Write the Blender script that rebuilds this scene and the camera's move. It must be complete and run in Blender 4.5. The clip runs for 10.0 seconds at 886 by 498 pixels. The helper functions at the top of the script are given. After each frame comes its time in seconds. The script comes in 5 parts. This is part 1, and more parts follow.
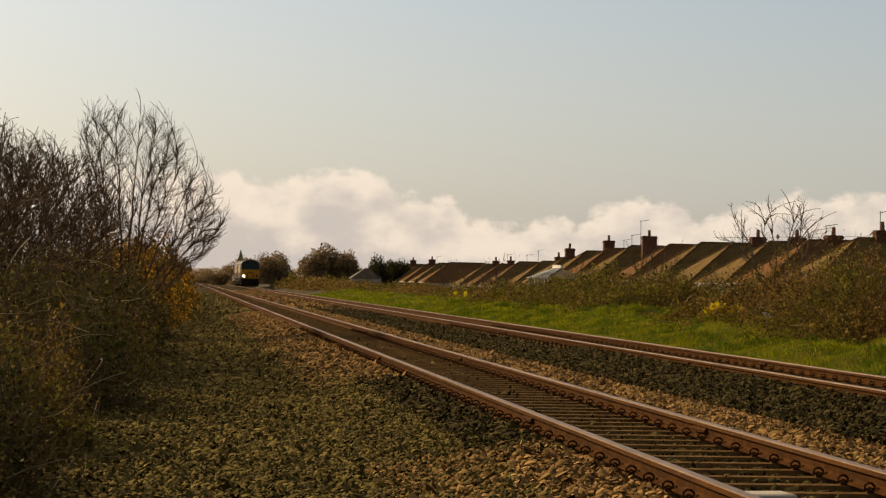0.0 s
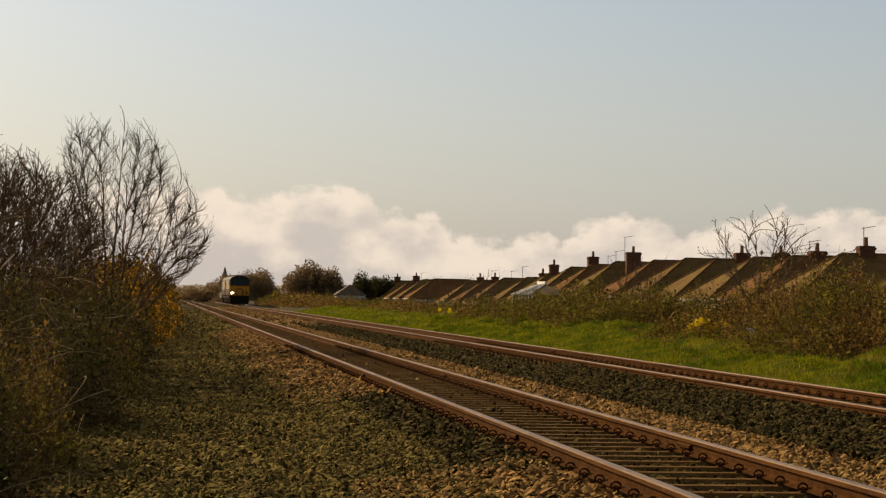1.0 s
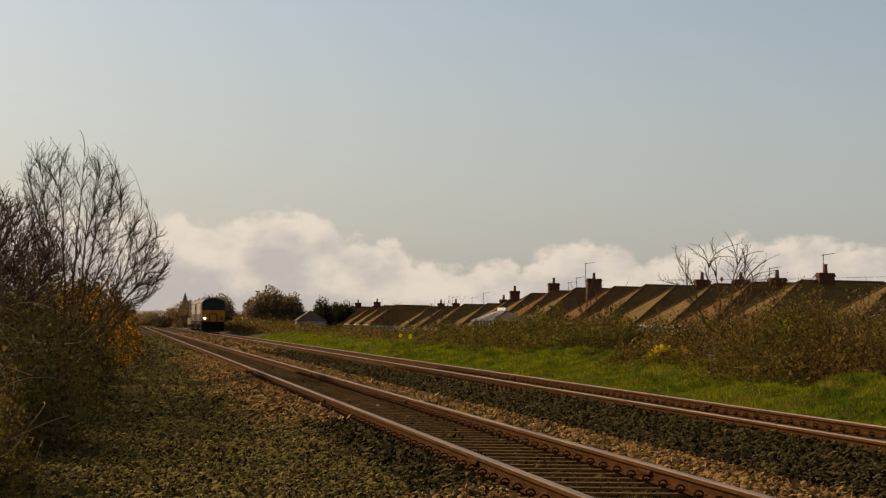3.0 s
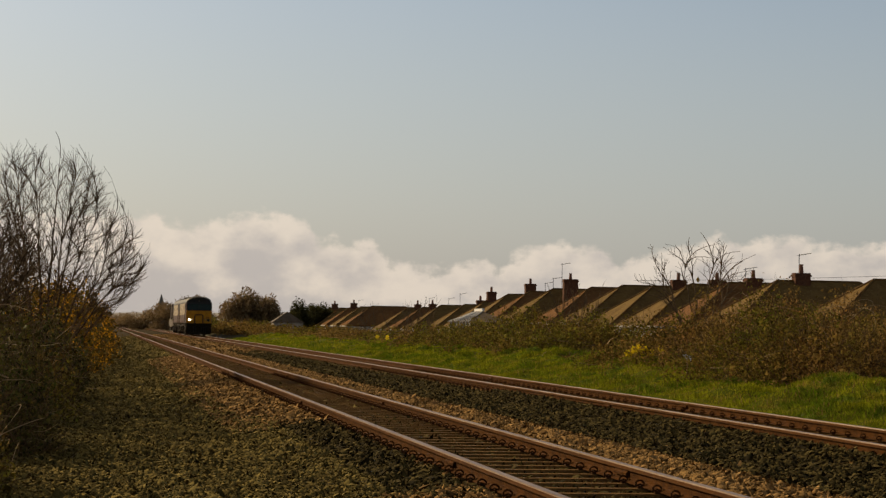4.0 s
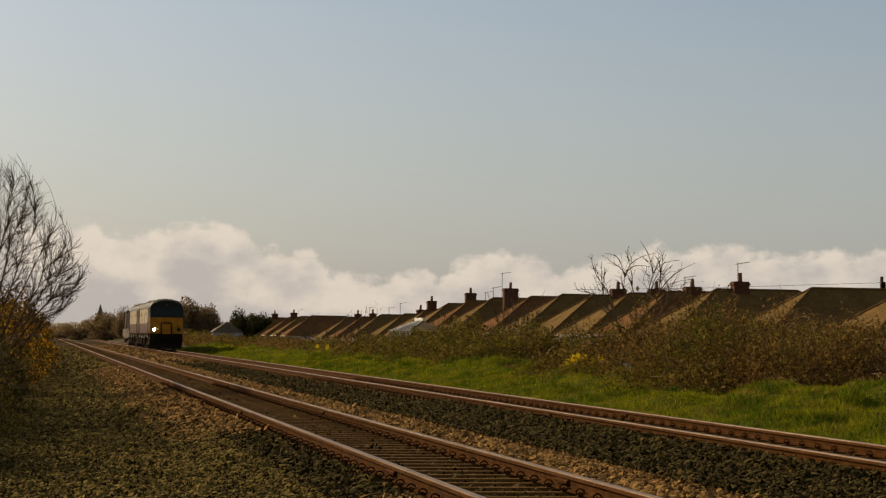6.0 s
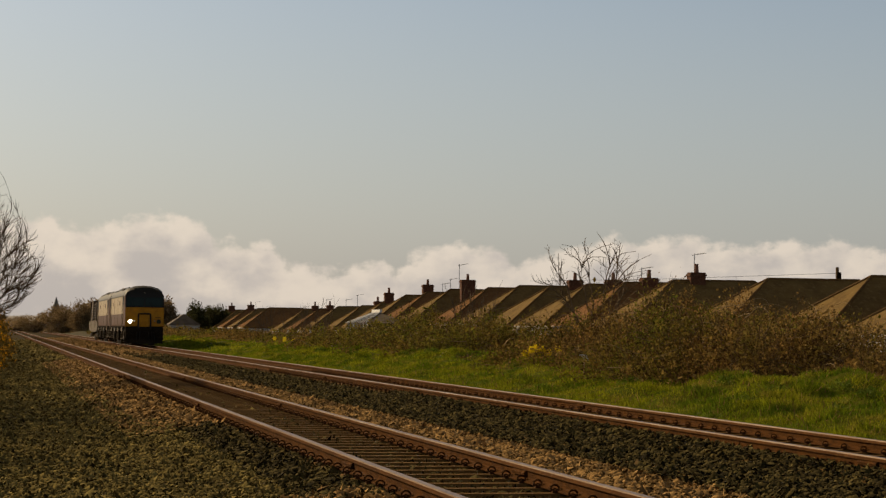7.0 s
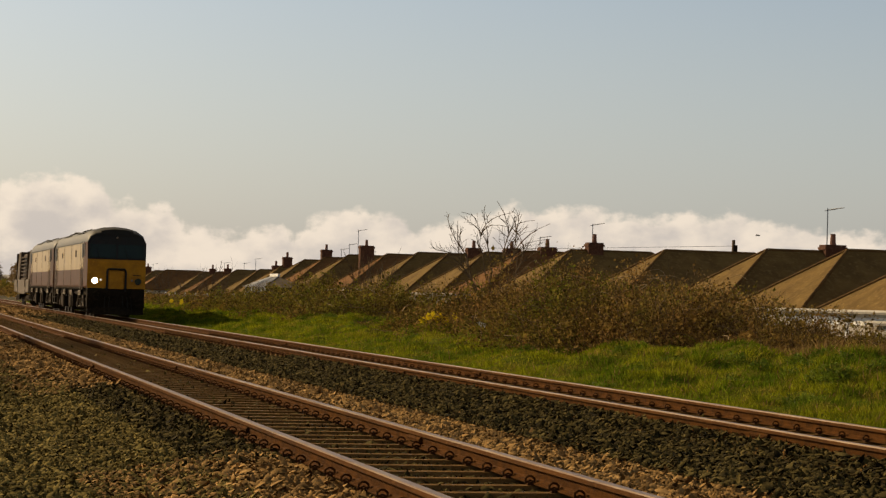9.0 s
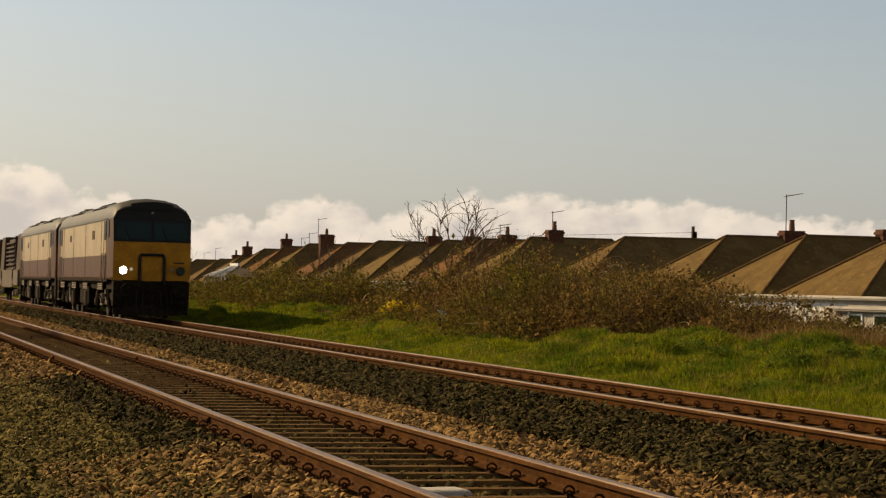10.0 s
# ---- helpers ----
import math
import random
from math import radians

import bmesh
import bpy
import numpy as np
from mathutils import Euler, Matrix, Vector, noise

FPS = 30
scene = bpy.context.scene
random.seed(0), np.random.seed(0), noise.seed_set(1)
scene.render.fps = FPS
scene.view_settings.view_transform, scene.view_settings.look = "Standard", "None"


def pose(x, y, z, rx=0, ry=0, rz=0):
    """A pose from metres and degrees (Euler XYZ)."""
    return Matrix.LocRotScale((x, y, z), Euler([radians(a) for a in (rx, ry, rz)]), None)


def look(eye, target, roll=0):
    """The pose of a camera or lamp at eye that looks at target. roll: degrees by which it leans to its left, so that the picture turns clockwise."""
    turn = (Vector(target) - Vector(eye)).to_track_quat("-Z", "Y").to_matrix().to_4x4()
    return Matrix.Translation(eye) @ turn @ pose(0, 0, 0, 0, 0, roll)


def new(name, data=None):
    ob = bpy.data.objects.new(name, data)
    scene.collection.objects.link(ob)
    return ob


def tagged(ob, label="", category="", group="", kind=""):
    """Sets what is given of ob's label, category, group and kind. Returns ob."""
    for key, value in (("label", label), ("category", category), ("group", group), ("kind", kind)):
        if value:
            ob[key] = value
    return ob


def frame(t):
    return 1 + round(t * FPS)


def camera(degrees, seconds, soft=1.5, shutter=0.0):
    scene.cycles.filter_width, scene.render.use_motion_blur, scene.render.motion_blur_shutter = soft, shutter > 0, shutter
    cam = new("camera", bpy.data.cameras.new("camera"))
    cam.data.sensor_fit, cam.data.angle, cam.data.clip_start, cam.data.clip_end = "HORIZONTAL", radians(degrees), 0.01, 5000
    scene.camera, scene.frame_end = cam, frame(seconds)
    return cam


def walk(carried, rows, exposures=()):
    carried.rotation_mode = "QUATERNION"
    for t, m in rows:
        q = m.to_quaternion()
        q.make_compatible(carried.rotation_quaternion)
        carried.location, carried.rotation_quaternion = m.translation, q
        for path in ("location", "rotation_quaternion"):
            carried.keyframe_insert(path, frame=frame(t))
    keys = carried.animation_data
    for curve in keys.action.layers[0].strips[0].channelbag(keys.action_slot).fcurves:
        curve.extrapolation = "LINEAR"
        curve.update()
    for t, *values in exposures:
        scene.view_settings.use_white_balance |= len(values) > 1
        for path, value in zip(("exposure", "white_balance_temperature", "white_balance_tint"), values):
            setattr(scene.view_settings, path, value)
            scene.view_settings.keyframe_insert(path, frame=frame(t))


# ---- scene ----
EYE = (0.0, 0.0, 1.302)
PAN = [  # seconds, degrees right of the line, up, lean
    (0.0, 7.062, 0.917, 1.224),
    (0.2, 7.111, 1.039, 1.132),
    (0.3, 7.129, 1.077, 1.085),
    (0.5, 7.179, 1.169, 0.993),
    (0.7, 7.285, 1.272, 1.037),
    (0.8, 7.345, 1.300, 1.060),
    (1.0, 7.482, 1.373, 1.104),
    (1.2, 7.588, 1.442, 1.158),
    (1.3, 7.617, 1.506, 1.185),
    (1.5, 7.707, 1.575, 1.239),
    (1.7, 7.747, 1.678, 1.222),
    (1.8, 7.759, 1.768, 1.214),
    (2.0, 7.814, 1.917, 1.197),
    (2.1, 7.906, 2.009, 1.196),
    (2.2, 7.983, 2.100, 1.194),
    (2.3, 8.077, 2.145, 1.193),
    (2.4, 8.188, 2.053, 1.191),
    (2.5, 8.214, 2.214, 1.250),
    (2.6, 8.280, 2.146, 1.180),
    (2.7, 8.340, 2.119, 1.171),
    (3.8, 9.080, 2.077, 1.064),
    (3.9, 9.125, 2.095, 1.055),
    (4.0, 9.169, 2.144, 1.045),
    (4.2, 9.290, 2.219, 1.071),
    (4.3, 9.351, 2.219, 1.085),
    (4.5, 9.564, 2.311, 1.111),
    (4.7, 9.795, 2.298, 1.113),
    (4.8, 9.886, 2.360, 1.115),
    (5.0, 10.053, 2.484, 1.117),
    (5.1, 10.100, 2.517, 1.092),
    (5.2, 10.131, 2.550, 1.067),
    (6.3, 11.176, 2.320, 0.794),
    (6.4, 11.300, 2.292, 0.769),
    (6.5, 11.393, 2.310, 0.744),
    (6.7, 11.609, 2.293, 0.723),
    (6.8, 11.717, 2.276, 0.713),
    (7.0, 11.965, 2.213, 0.692),
    (7.1, 12.074, 2.202, 0.703),
    (7.2, 12.198, 2.115, 0.715),
    (7.3, 12.292, 2.074, 0.726),
    (7.4, 12.432, 1.987, 0.738),
    (7.5, 12.526, 1.930, 0.749),
    (7.6, 12.621, 1.851, 0.769),
    (7.7, 12.716, 1.726, 0.790),
    (7.8, 12.887, 1.710, 0.810),
    (7.9, 13.093, 1.388, 0.831),
    (8.0, 13.344, 1.127, 0.851),
    (8.1, 13.576, 1.016, 1.005),
    (8.2, 13.726, 1.196, 1.159),
    (8.3, 13.862, 1.301, 1.314),
    (8.4, 13.938, 1.296, 1.468),
    (8.5, 14.048, 1.201, 1.622),
    (8.6, 14.184, 1.231, 1.639),
    (8.7, 14.319, 1.308, 1.656),
    (8.8, 14.439, 1.338, 1.674),
    (8.9, 14.591, 1.354, 1.691),
    (9.0, 14.728, 1.354, 1.708),
    (9.2, 14.954, 1.250, 1.590),
    (9.3, 15.113, 1.191, 1.531),
    (9.5, 15.337, 1.116, 1.413),
    (9.7, 15.595, 1.044, 1.371),
    (9.8, 15.669, 1.060, 1.350),
    (10.0, 15.817, 1.061, 1.308),
]


def aim(pan, tilt, roll):
    a, e = radians(pan), radians(tilt)
    way = Vector((math.sin(a) * math.cos(e), math.cos(a) * math.cos(e), math.sin(e)))
    return look(EYE, Vector(EYE) + way, roll)


cam = camera(23.76, 10.0, soft=1.3)
walk(cam, [(t, aim(p, e, r)) for t, p, e, r in PAN], exposures=[(0.0, 0.05, 6750, 11), (1.5, 0.0, 6650, 11), (2.5, -0.10, 6500, 10), (4.5, -0.22, 6470, 10), (6.5, -0.22, 6500, 10), (7.5, -0.17, 6550, 10), (8.5, 0.0, 6600, 10), (10.0, 0.05, 6650, 10)])

# ---- sun and sky ----
SUN_WAY = Vector((-0.58, 0.66, 0.49)).normalized()
world = bpy.data.worlds.new("sky")
scene.world = world
world.use_nodes = True


def sky_nodes():
    nt = world.node_tree
    nt.nodes.clear()
    N, L = nt.nodes.new, nt.links.new

    def math_node(op, a, b=None):
        n = N("ShaderNodeMath")
        n.operation = op
        for i, s in enumerate((a, b)):
            if s is None:
                continue
            if isinstance(s, (int, float)):
                n.inputs[i].default_value = s
            else:
                L(s, n.inputs[i])
        return n.outputs[0]

    sky = N("ShaderNodeTexSky")
    sky.sky_type = "NISHITA"
    sky.sun_disc = False
    sky.sun_elevation = math.asin(SUN_WAY.z)
    sky.sun_rotation = math.atan2(SUN_WAY.x, SUN_WAY.y)
    sky.air_density, sky.dust_density, sky.ozone_density = 1.0, 2.2, 1.6
    geo = N("ShaderNodeTexCoord").outputs["Generated"]
    sep = N("ShaderNodeSeparateXYZ")
    L(geo, sep.inputs[0])
    az = math_node("ARCTAN2", sep.outputs[0], sep.outputs[1])
    el = math_node("ARCSINE", sep.outputs[2])
    deg_az = math_node("MULTIPLY", az, 57.2958)
    deg_el = math_node("MULTIPLY", el, 57.2958)
    # height of the cloud bank's top along the horizon, in degrees / 8
    ramp = N("ShaderNodeValToRGB")
    span = math_node("MULTIPLY", math_node("ADD", deg_az, 12.0), 1 / 44.0)
    L(span, ramp.inputs[0])
    stops = CLOUD_TOPS
    while len(ramp.color_ramp.elements) < len(stops):
        ramp.color_ramp.elements.new(0.5)
    for e, (a, top) in zip(ramp.color_ramp.elements, stops):
        e.position = (a + 12.0) / 44.0
        e.color = (top / 8, top / 8, top / 8, 1)
    top = math_node("MULTIPLY", ramp.outputs[0], 8.0)
    vec = N("ShaderNodeCombineXYZ")
    L(deg_az, vec.inputs[0])
    L(math_node("MULTIPLY", deg_el, 1.35), vec.inputs[1])
    puff = N("ShaderNodeTexNoise")
    puff.inputs["Scale"].default_value, puff.inputs["Detail"].default_value = 1.9, 6
    puff.inputs["Roughness"].default_value = 0.52
    L(vec.outputs[0], puff.inputs["Vector"])
    swell = math_node("MULTIPLY", math_node("SUBTRACT", puff.outputs[0], 0.5), 1.0)
    depth = math_node("SUBTRACT", math_node("ADD", top, swell), deg_el)
    cover = N("ShaderNodeMapRange")
    cover.interpolation_type = "SMOOTHSTEP"
    L(depth, cover.inputs[0])
    cover.inputs[1].default_value, cover.inputs[2].default_value = -0.08, 0.28
    # brightness in the bank: lit crowns, greyer bellies and folds
    fold = N("ShaderNodeTexNoise")
    fold.inputs["Scale"].default_value, fold.inputs["Detail"].default_value = 0.75, 5
    shift = N("ShaderNodeVectorMath")
    shift.inputs[1].default_value = (7.3, 2.1, 0)
    L(vec.outputs[0], shift.inputs[0])
    L(shift.outputs[0], fold.inputs["Vector"])
    folds = math_node("MULTIPLY", math_node("SUBTRACT", fold.outputs[0], 0.5), 5.0)
    inner = N("ShaderNodeMapRange")
    inner.interpolation_type = "SMOOTHSTEP"
    L(math_node("ADD", math_node("ADD", math_node("MULTIPLY", depth, 0.7), math_node("MULTIPLY", swell, -0.8)), folds), inner.inputs[0])
    inner.inputs[1].default_value, inner.inputs[2].default_value = -0.3, 1.7
    tone = N("ShaderNodeMix")
    tone.data_type = "RGBA"
    L(inner.outputs[0], tone.inputs[0])
    tone.inputs[6].default_value = CLOUD_LIT
    tone.inputs[7].default_value = CLOUD_BELLY
    # milky haze low over the horizon
    haze_fac = N("ShaderNodeMapRange")
    haze_fac.interpolation_type = "SMOOTHSTEP"
    L(deg_el, haze_fac.inputs[0])
    haze_fac.inputs[1].default_value, haze_fac.inputs[2].default_value = 16.0, -1.0
    haze_fac.inputs[3].default_value, haze_fac.inputs[4].default_value = 0.0, HAZE[3]
    haze = N("ShaderNodeMix")
    haze.data_type = "RGBA"
    L(haze_fac.outputs[0], haze.inputs[0])
    L(sky.outputs[0], haze.inputs[6])
    haze.inputs[7].default_value = (*HAZE[:3], 1)
    # added tone that dims and whitens the unseen sky overhead, for weaker, warmer fill
    overhead_dim_fac = N("ShaderNodeMapRange")
    overhead_dim_fac.interpolation_type = "SMOOTHSTEP"
    L(deg_el, overhead_dim_fac.inputs[0])
    overhead_dim_fac.inputs[1].default_value, overhead_dim_fac.inputs[2].default_value = 8.0, 35.0
    overhead_dim_fac.inputs[3].default_value, overhead_dim_fac.inputs[4].default_value = 0.0, 0.85
    overhead_dim = N("ShaderNodeMix")
    overhead_dim.data_type = "RGBA"
    L(overhead_dim_fac.outputs[0], overhead_dim.inputs[0])
    L(haze.outputs[2], overhead_dim.inputs[6])
    overhead_dim.inputs[7].default_value = (*OVERHEAD_DIM, 1)
    mix = N("ShaderNodeMix")
    mix.data_type = "RGBA"
    L(math_node("MULTIPLY", cover.outputs[0], 0.8), mix.inputs[0])
    L(overhead_dim.outputs[2], mix.inputs[6])
    L(tone.outputs[2], mix.inputs[7])
    bg = N("ShaderNodeBackground")
    bg.inputs[1].default_value = SKY_STRENGTH
    L(mix.outputs[2], bg.inputs[0])
    out = N("ShaderNodeOutputWorld")
    L(bg.outputs[0], out.inputs[0])


SKY_STRENGTH = 0.1
HAZE = (5.9, 5.9, 5.9, 0.5)
OVERHEAD_DIM = (1.7, 1.42, 1.08)
CLOUD_LIT = (9.3, 8.0, 6.6, 1)
CLOUD_BELLY = (5.9, 5.3, 4.9, 1)
CLOUD_TOPS = [(-12, 2.7), (-3, 2.8), (0.4, 2.95), (1.4, 2.95), (1.7, 2.7), (2.9, 2.75), (3.4, 2.95), (4.3, 3.1), (5.5, 2.9), (5.8, 2.3), (7.3, 2.4), (7.6, 1.8), (9.0, 1.6), (9.6, 1.8), (10.4, 1.85), (10.7, 1.5), (11.1, 2.1), (12.1, 2.4),
              (13.5, 2.3), (13.9, 1.9), (15.6, 2.3), (16.5, 2.65), (17.4, 2.5), (18.3, 2.65), (20.1, 2.4), (21.1, 2.6), (22.0, 2.45), (22.6, 2.6), (23.6, 2.3), (25.8, 2.1), (27.4, 2.0), (31, 2.3)]
sky_nodes()
sun = new("sun", bpy.data.lights.new("sun", "SUN"))
sun.data.energy, sun.data.angle, sun.data.color = 4.8, radians(0.6), (1.0, 0.74, 0.42)
sun.matrix_world = look(SUN_WAY * 100, (0, 0, 0))

# ---- materials ----
def material(name, base, second=None, scale=6.0, rough=0.8, metal=0.0, bump=0.0, bump_scale=40.0, third=None, fine=60.0,
             piece=0.0, coat=0.0, stretch=(1, 1, 1), spec=0.5, contrast=0.5, thin=0.0):
    """Base colour mottled with a second colour at one scale and a third at a finer one; piece varies it from piece to piece."""
    m = bpy.data.materials.new(name)
    m.use_nodes = True
    nt = m.node_tree
    N, L = nt.nodes.new, nt.links.new
    b = nt.nodes["Principled BSDF"]
    b.inputs["Roughness"].default_value, b.inputs["Metallic"].default_value = rough, metal
    b.inputs["Specular IOR Level"].default_value = spec
    b.inputs["Coat Weight"].default_value = coat
    co = N("ShaderNodeNewGeometry").outputs["Position"] if piece == -1 else N("ShaderNodeTexCoord").outputs["Object"]
    mp = N("ShaderNodeMapping")
    mp.inputs["Scale"].default_value = stretch
    L(co, mp.inputs[0])

    def blot(s, lo, hi):
        n = N("ShaderNodeTexNoise")
        n.inputs["Scale"].default_value, n.inputs["Detail"].default_value = s, 4
        L(mp.outputs[0], n.inputs["Vector"])
        r = N("ShaderNodeMapRange")
        r.inputs[1].default_value, r.inputs[2].default_value = lo, hi
        L(n.outputs[0], r.inputs[0])
        return r.outputs[0]

    def mixed(fac, a, c):
        x = N("ShaderNodeMix")
        x.data_type = "RGBA"
        for s, i in ((fac, 0), (a, 6), (c, 7)):
            if isinstance(s, tuple):
                x.inputs[i].default_value = (*s, 1)[:4]
            elif isinstance(s, float):
                x.inputs[i].default_value = s
            else:
                L(s, x.inputs[i])
        return x.outputs[2]

    second = second or tuple(c * 0.7 for c in base)
    third = third or tuple(min(1, c * 1.25) for c in base)
    w = 0.25 * contrast + 0.02
    col = mixed(blot(scale, 0.5 - w, 0.5 + w), base, second)
    col = mixed(blot(fine, 0.52, 0.8), col, third)
    if piece > 0:
        info = N("ShaderNodeNewGeometry").outputs["Random Per Island"]
        v = N("ShaderNodeMapRange")
        v.inputs[3].default_value, v.inputs[4].default_value = 1 - piece, 1 + piece
        L(info, v.inputs[0])
        h = N("ShaderNodeHueSaturation")
        L(v.outputs[0], h.inputs["Value"])
        L(col, h.inputs["Color"])
        col = h.outputs[0]
    L(col, b.inputs["Base Color"])
    if thin:
        tr = N("ShaderNodeBsdfTranslucent")
        L(col, tr.inputs[0])
        ad = N("ShaderNodeMixShader")
        ad.inputs[0].default_value = thin
        L(b.outputs[0], ad.inputs[1])
        L(tr.outputs[0], ad.inputs[2])
        L(ad.outputs[0], nt.nodes["Material Output"].inputs[0])
    if bump:
        n = N("ShaderNodeTexNoise")
        n.inputs["Scale"].default_value, n.inputs["Detail"].default_value = bump_scale, 5
        L(mp.outputs[0], n.inputs["Vector"])
        p = N("ShaderNodeBump")
        p.inputs["Strength"].default_value, p.inputs["Distance"].default_value = min(1, bump), 0.02
        L(n.outputs[0], p.inputs["Height"])
        L(p.outputs[0], b.inputs["Normal"])
    return m


M = {}
M["earth"] = material("earth", (0.07, 0.052, 0.026), (0.045, 0.045, 0.016), 0.5, 0.95, bump=0.6, bump_scale=8, piece=-1, fine=9, spec=0.1)
M["ballast_bed"] = material("ballast_bed", (0.06, 0.043, 0.014), (0.03, 0.022, 0.008), 2.5, 0.95, bump=1, bump_scale=9, piece=-1, third=(0.095, 0.066, 0.025), fine=7, spec=0.03, contrast=0.8)
M["stone_grey"] = material("stone_grey", (0.165, 0.128, 0.039), (0.095, 0.076, 0.024), 3, 0.95, piece=0.6, third=(0.24, 0.19, 0.068), fine=60, spec=0.04)
M["stone_brown"] = material("stone_brown", (0.30, 0.185, 0.07), (0.17, 0.10, 0.036), 3, 0.95, piece=0.6, third=(0.40, 0.27, 0.12), fine=60, spec=0.04)
M["stone_dark"] = material("stone_dark", (0.068, 0.053, 0.017), (0.034, 0.027, 0.009), 3, 0.95, piece=0.8, third=(0.13, 0.102, 0.036), fine=60, spec=0.06)
M["rust"] = material("rust", (0.085, 0.033, 0.006), (0.045, 0.018, 0.004), 7, 0.9, bump=0.5, bump_scale=60, third=(0.12, 0.052, 0.012), fine=90, spec=0.04)
M["rail_top"] = material("rail_top", (0.30, 0.20, 0.11), (0.2, 0.12, 0.06), 5, 0.42, metal=0.45, third=(0.38, 0.28, 0.17), fine=40, stretch=(1, 0.1, 1), spec=0.4)
M["sleeper"] = material("sleeper", (0.165, 0.092, 0.028), (0.09, 0.048, 0.015), 8, 0.9, bump=0.5, bump_scale=50, third=(0.25, 0.15, 0.055), fine=70, spec=0.06)
M["clip"] = material("clip", (0.075, 0.031, 0.009), (0.045, 0.02, 0.006), 20, 0.85, third=(0.12, 0.055, 0.02), spec=0.06)
# shade of the hollows is mottled into the colour as darker green
M["grass"] = material("grass", (0.2, 0.215, 0.01), (0.085, 0.13, 0.007), 0.7, 0.8, piece=0.5, contrast=0.25, third=(0.31, 0.235, 0.042), fine=1.6, spec=0.04, thin=0.5)
M["turf"] = material("turf", (0.062, 0.078, 0.005), (0.085, 0.085, 0.009), 0.7, 0.95, bump=1, bump_scale=25, piece=-1, third=(0.11, 0.105, 0.014), fine=18, spec=0.02)
M["twig"] = material("twig", (0.115, 0.072, 0.036), (0.065, 0.041, 0.022), 4, 0.9, piece=0.5, third=(0.2, 0.135, 0.075), fine=20, spec=0.1)
M["twig_pale"] = material("twig_pale", (0.34, 0.245, 0.135), None, 4, 0.8, piece=0.5, spec=0.1)
M["bark"] = material("bark", (0.17, 0.115, 0.063), (0.1, 0.068, 0.04), 5, 0.9, third=(0.2, 0.14, 0.08), fine=25, spec=0.1)
M["bramble"] = material("bramble", (0.145, 0.135, 0.018), (0.17, 0.10, 0.026), 0.6, 0.8, piece=0.7, third=(0.11, 0.145, 0.018), fine=2.0, spec=0.08, thin=0.35)
M["dead_leaf"] = material("dead_leaf", (0.23, 0.13, 0.038), (0.16, 0.125, 0.025), 0.7, 0.85, piece=0.7, third=(0.30, 0.19, 0.075), fine=3, spec=0.08, thin=0.35)
M["gorse"] = material("gorse", (0.075, 0.066, 0.012), (0.14, 0.075, 0.014), 1.6, 0.8, piece=0.5, contrast=0.3, third=(0.22, 0.12, 0.012), fine=4, spec=0.08, thin=0.3)
M["evergreen"] = material("evergreen", (0.052, 0.052, 0.020), (0.07, 0.068, 0.026), 0.8, 0.85, piece=0.5, fine=3, spec=0.05, thin=0.3)
M["roof_tile"] = material("roof_tile", (0.17, 0.112, 0.040), (0.12, 0.078, 0.029), 1.2, 0.95, bump=0.5, bump_scale=14, third=(0.22, 0.15, 0.062), fine=5, piece=-1, spec=0.05)
M["roof_red"] = material("roof_red", (0.18, 0.09, 0.034), (0.125, 0.066, 0.027), 1.2, 0.95, bump=0.5, bump_scale=14, third=(0.22, 0.125, 0.052), fine=5, piece=-1, spec=0.05)
M["ridge"] = material("ridge", (0.14, 0.085, 0.033), (0.10, 0.06, 0.025), 3, 0.9, spec=0.05)
M["brick"] = material("brick", (0.115, 0.05, 0.028), (0.075, 0.034, 0.02), 5, 0.9, bump=0.5, bump_scale=30, third=(0.16, 0.09, 0.058), fine=14, spec=0.15)
M["pot"] = material("pot", (0.20, 0.09, 0.055), None, 6, 0.85)
M["render_wall"] = material("render_wall", (0.50, 0.47, 0.42), (0.38, 0.36, 0.32), 1.0, 0.9, bump=0.3, bump_scale=50)
M["white_paint"] = material("white_paint", (0.74, 0.74, 0.72), (0.6, 0.6, 0.57), 2, 0.5)
M["glass_dark"] = material("glass_dark", (0.016, 0.026, 0.014), None, 2, 0.15, spec=0.18)
M["metal_grey"] = material("metal_grey", (0.25, 0.25, 0.25), None, 5, 0.45, metal=0.7)
M["maroon"] = material("maroon", (0.085, 0.036, 0.015), (0.06, 0.026, 0.011), 0.8, 0.5, third=(0.115, 0.058, 0.026), fine=4, spec=0.15)
M["cream"] = material("cream", (0.40, 0.29, 0.105), (0.30, 0.215, 0.08), 0.7, 0.4, third=(0.46, 0.35, 0.155), fine=4, coat=0.12, spec=0.35)
M["loco_roof"] = material("loco_roof", (0.045, 0.04, 0.022), (0.03, 0.027, 0.016), 1.2, 0.55, third=(0.085, 0.07, 0.044), fine=6, spec=0.25)
M["warn_yellow"] = material("warn_yellow", (0.54, 0.235, 0.005), (0.36, 0.15, 0.005), 1.5, 0.5, third=(0.58, 0.27, 0.01), fine=7, spec=0.2)
M["black"] = material("black", (0.012, 0.011, 0.008), (0.018, 0.015, 0.011), 3, 0.5, spec=0.2)
M["underframe"] = material("underframe", (0.012, 0.0095, 0.006), (0.022, 0.015, 0.009), 3, 0.9, third=(0.04, 0.028, 0.016), fine=9, spec=0.06)
M["silver"] = material("silver", (0.28, 0.22, 0.15), (0.14, 0.11, 0.075), 5, 0.6, spec=0.3)
M["wheel_steel"] = material("wheel_steel", (0.045, 0.033, 0.024), None, 6, 0.7, spec=0.2)
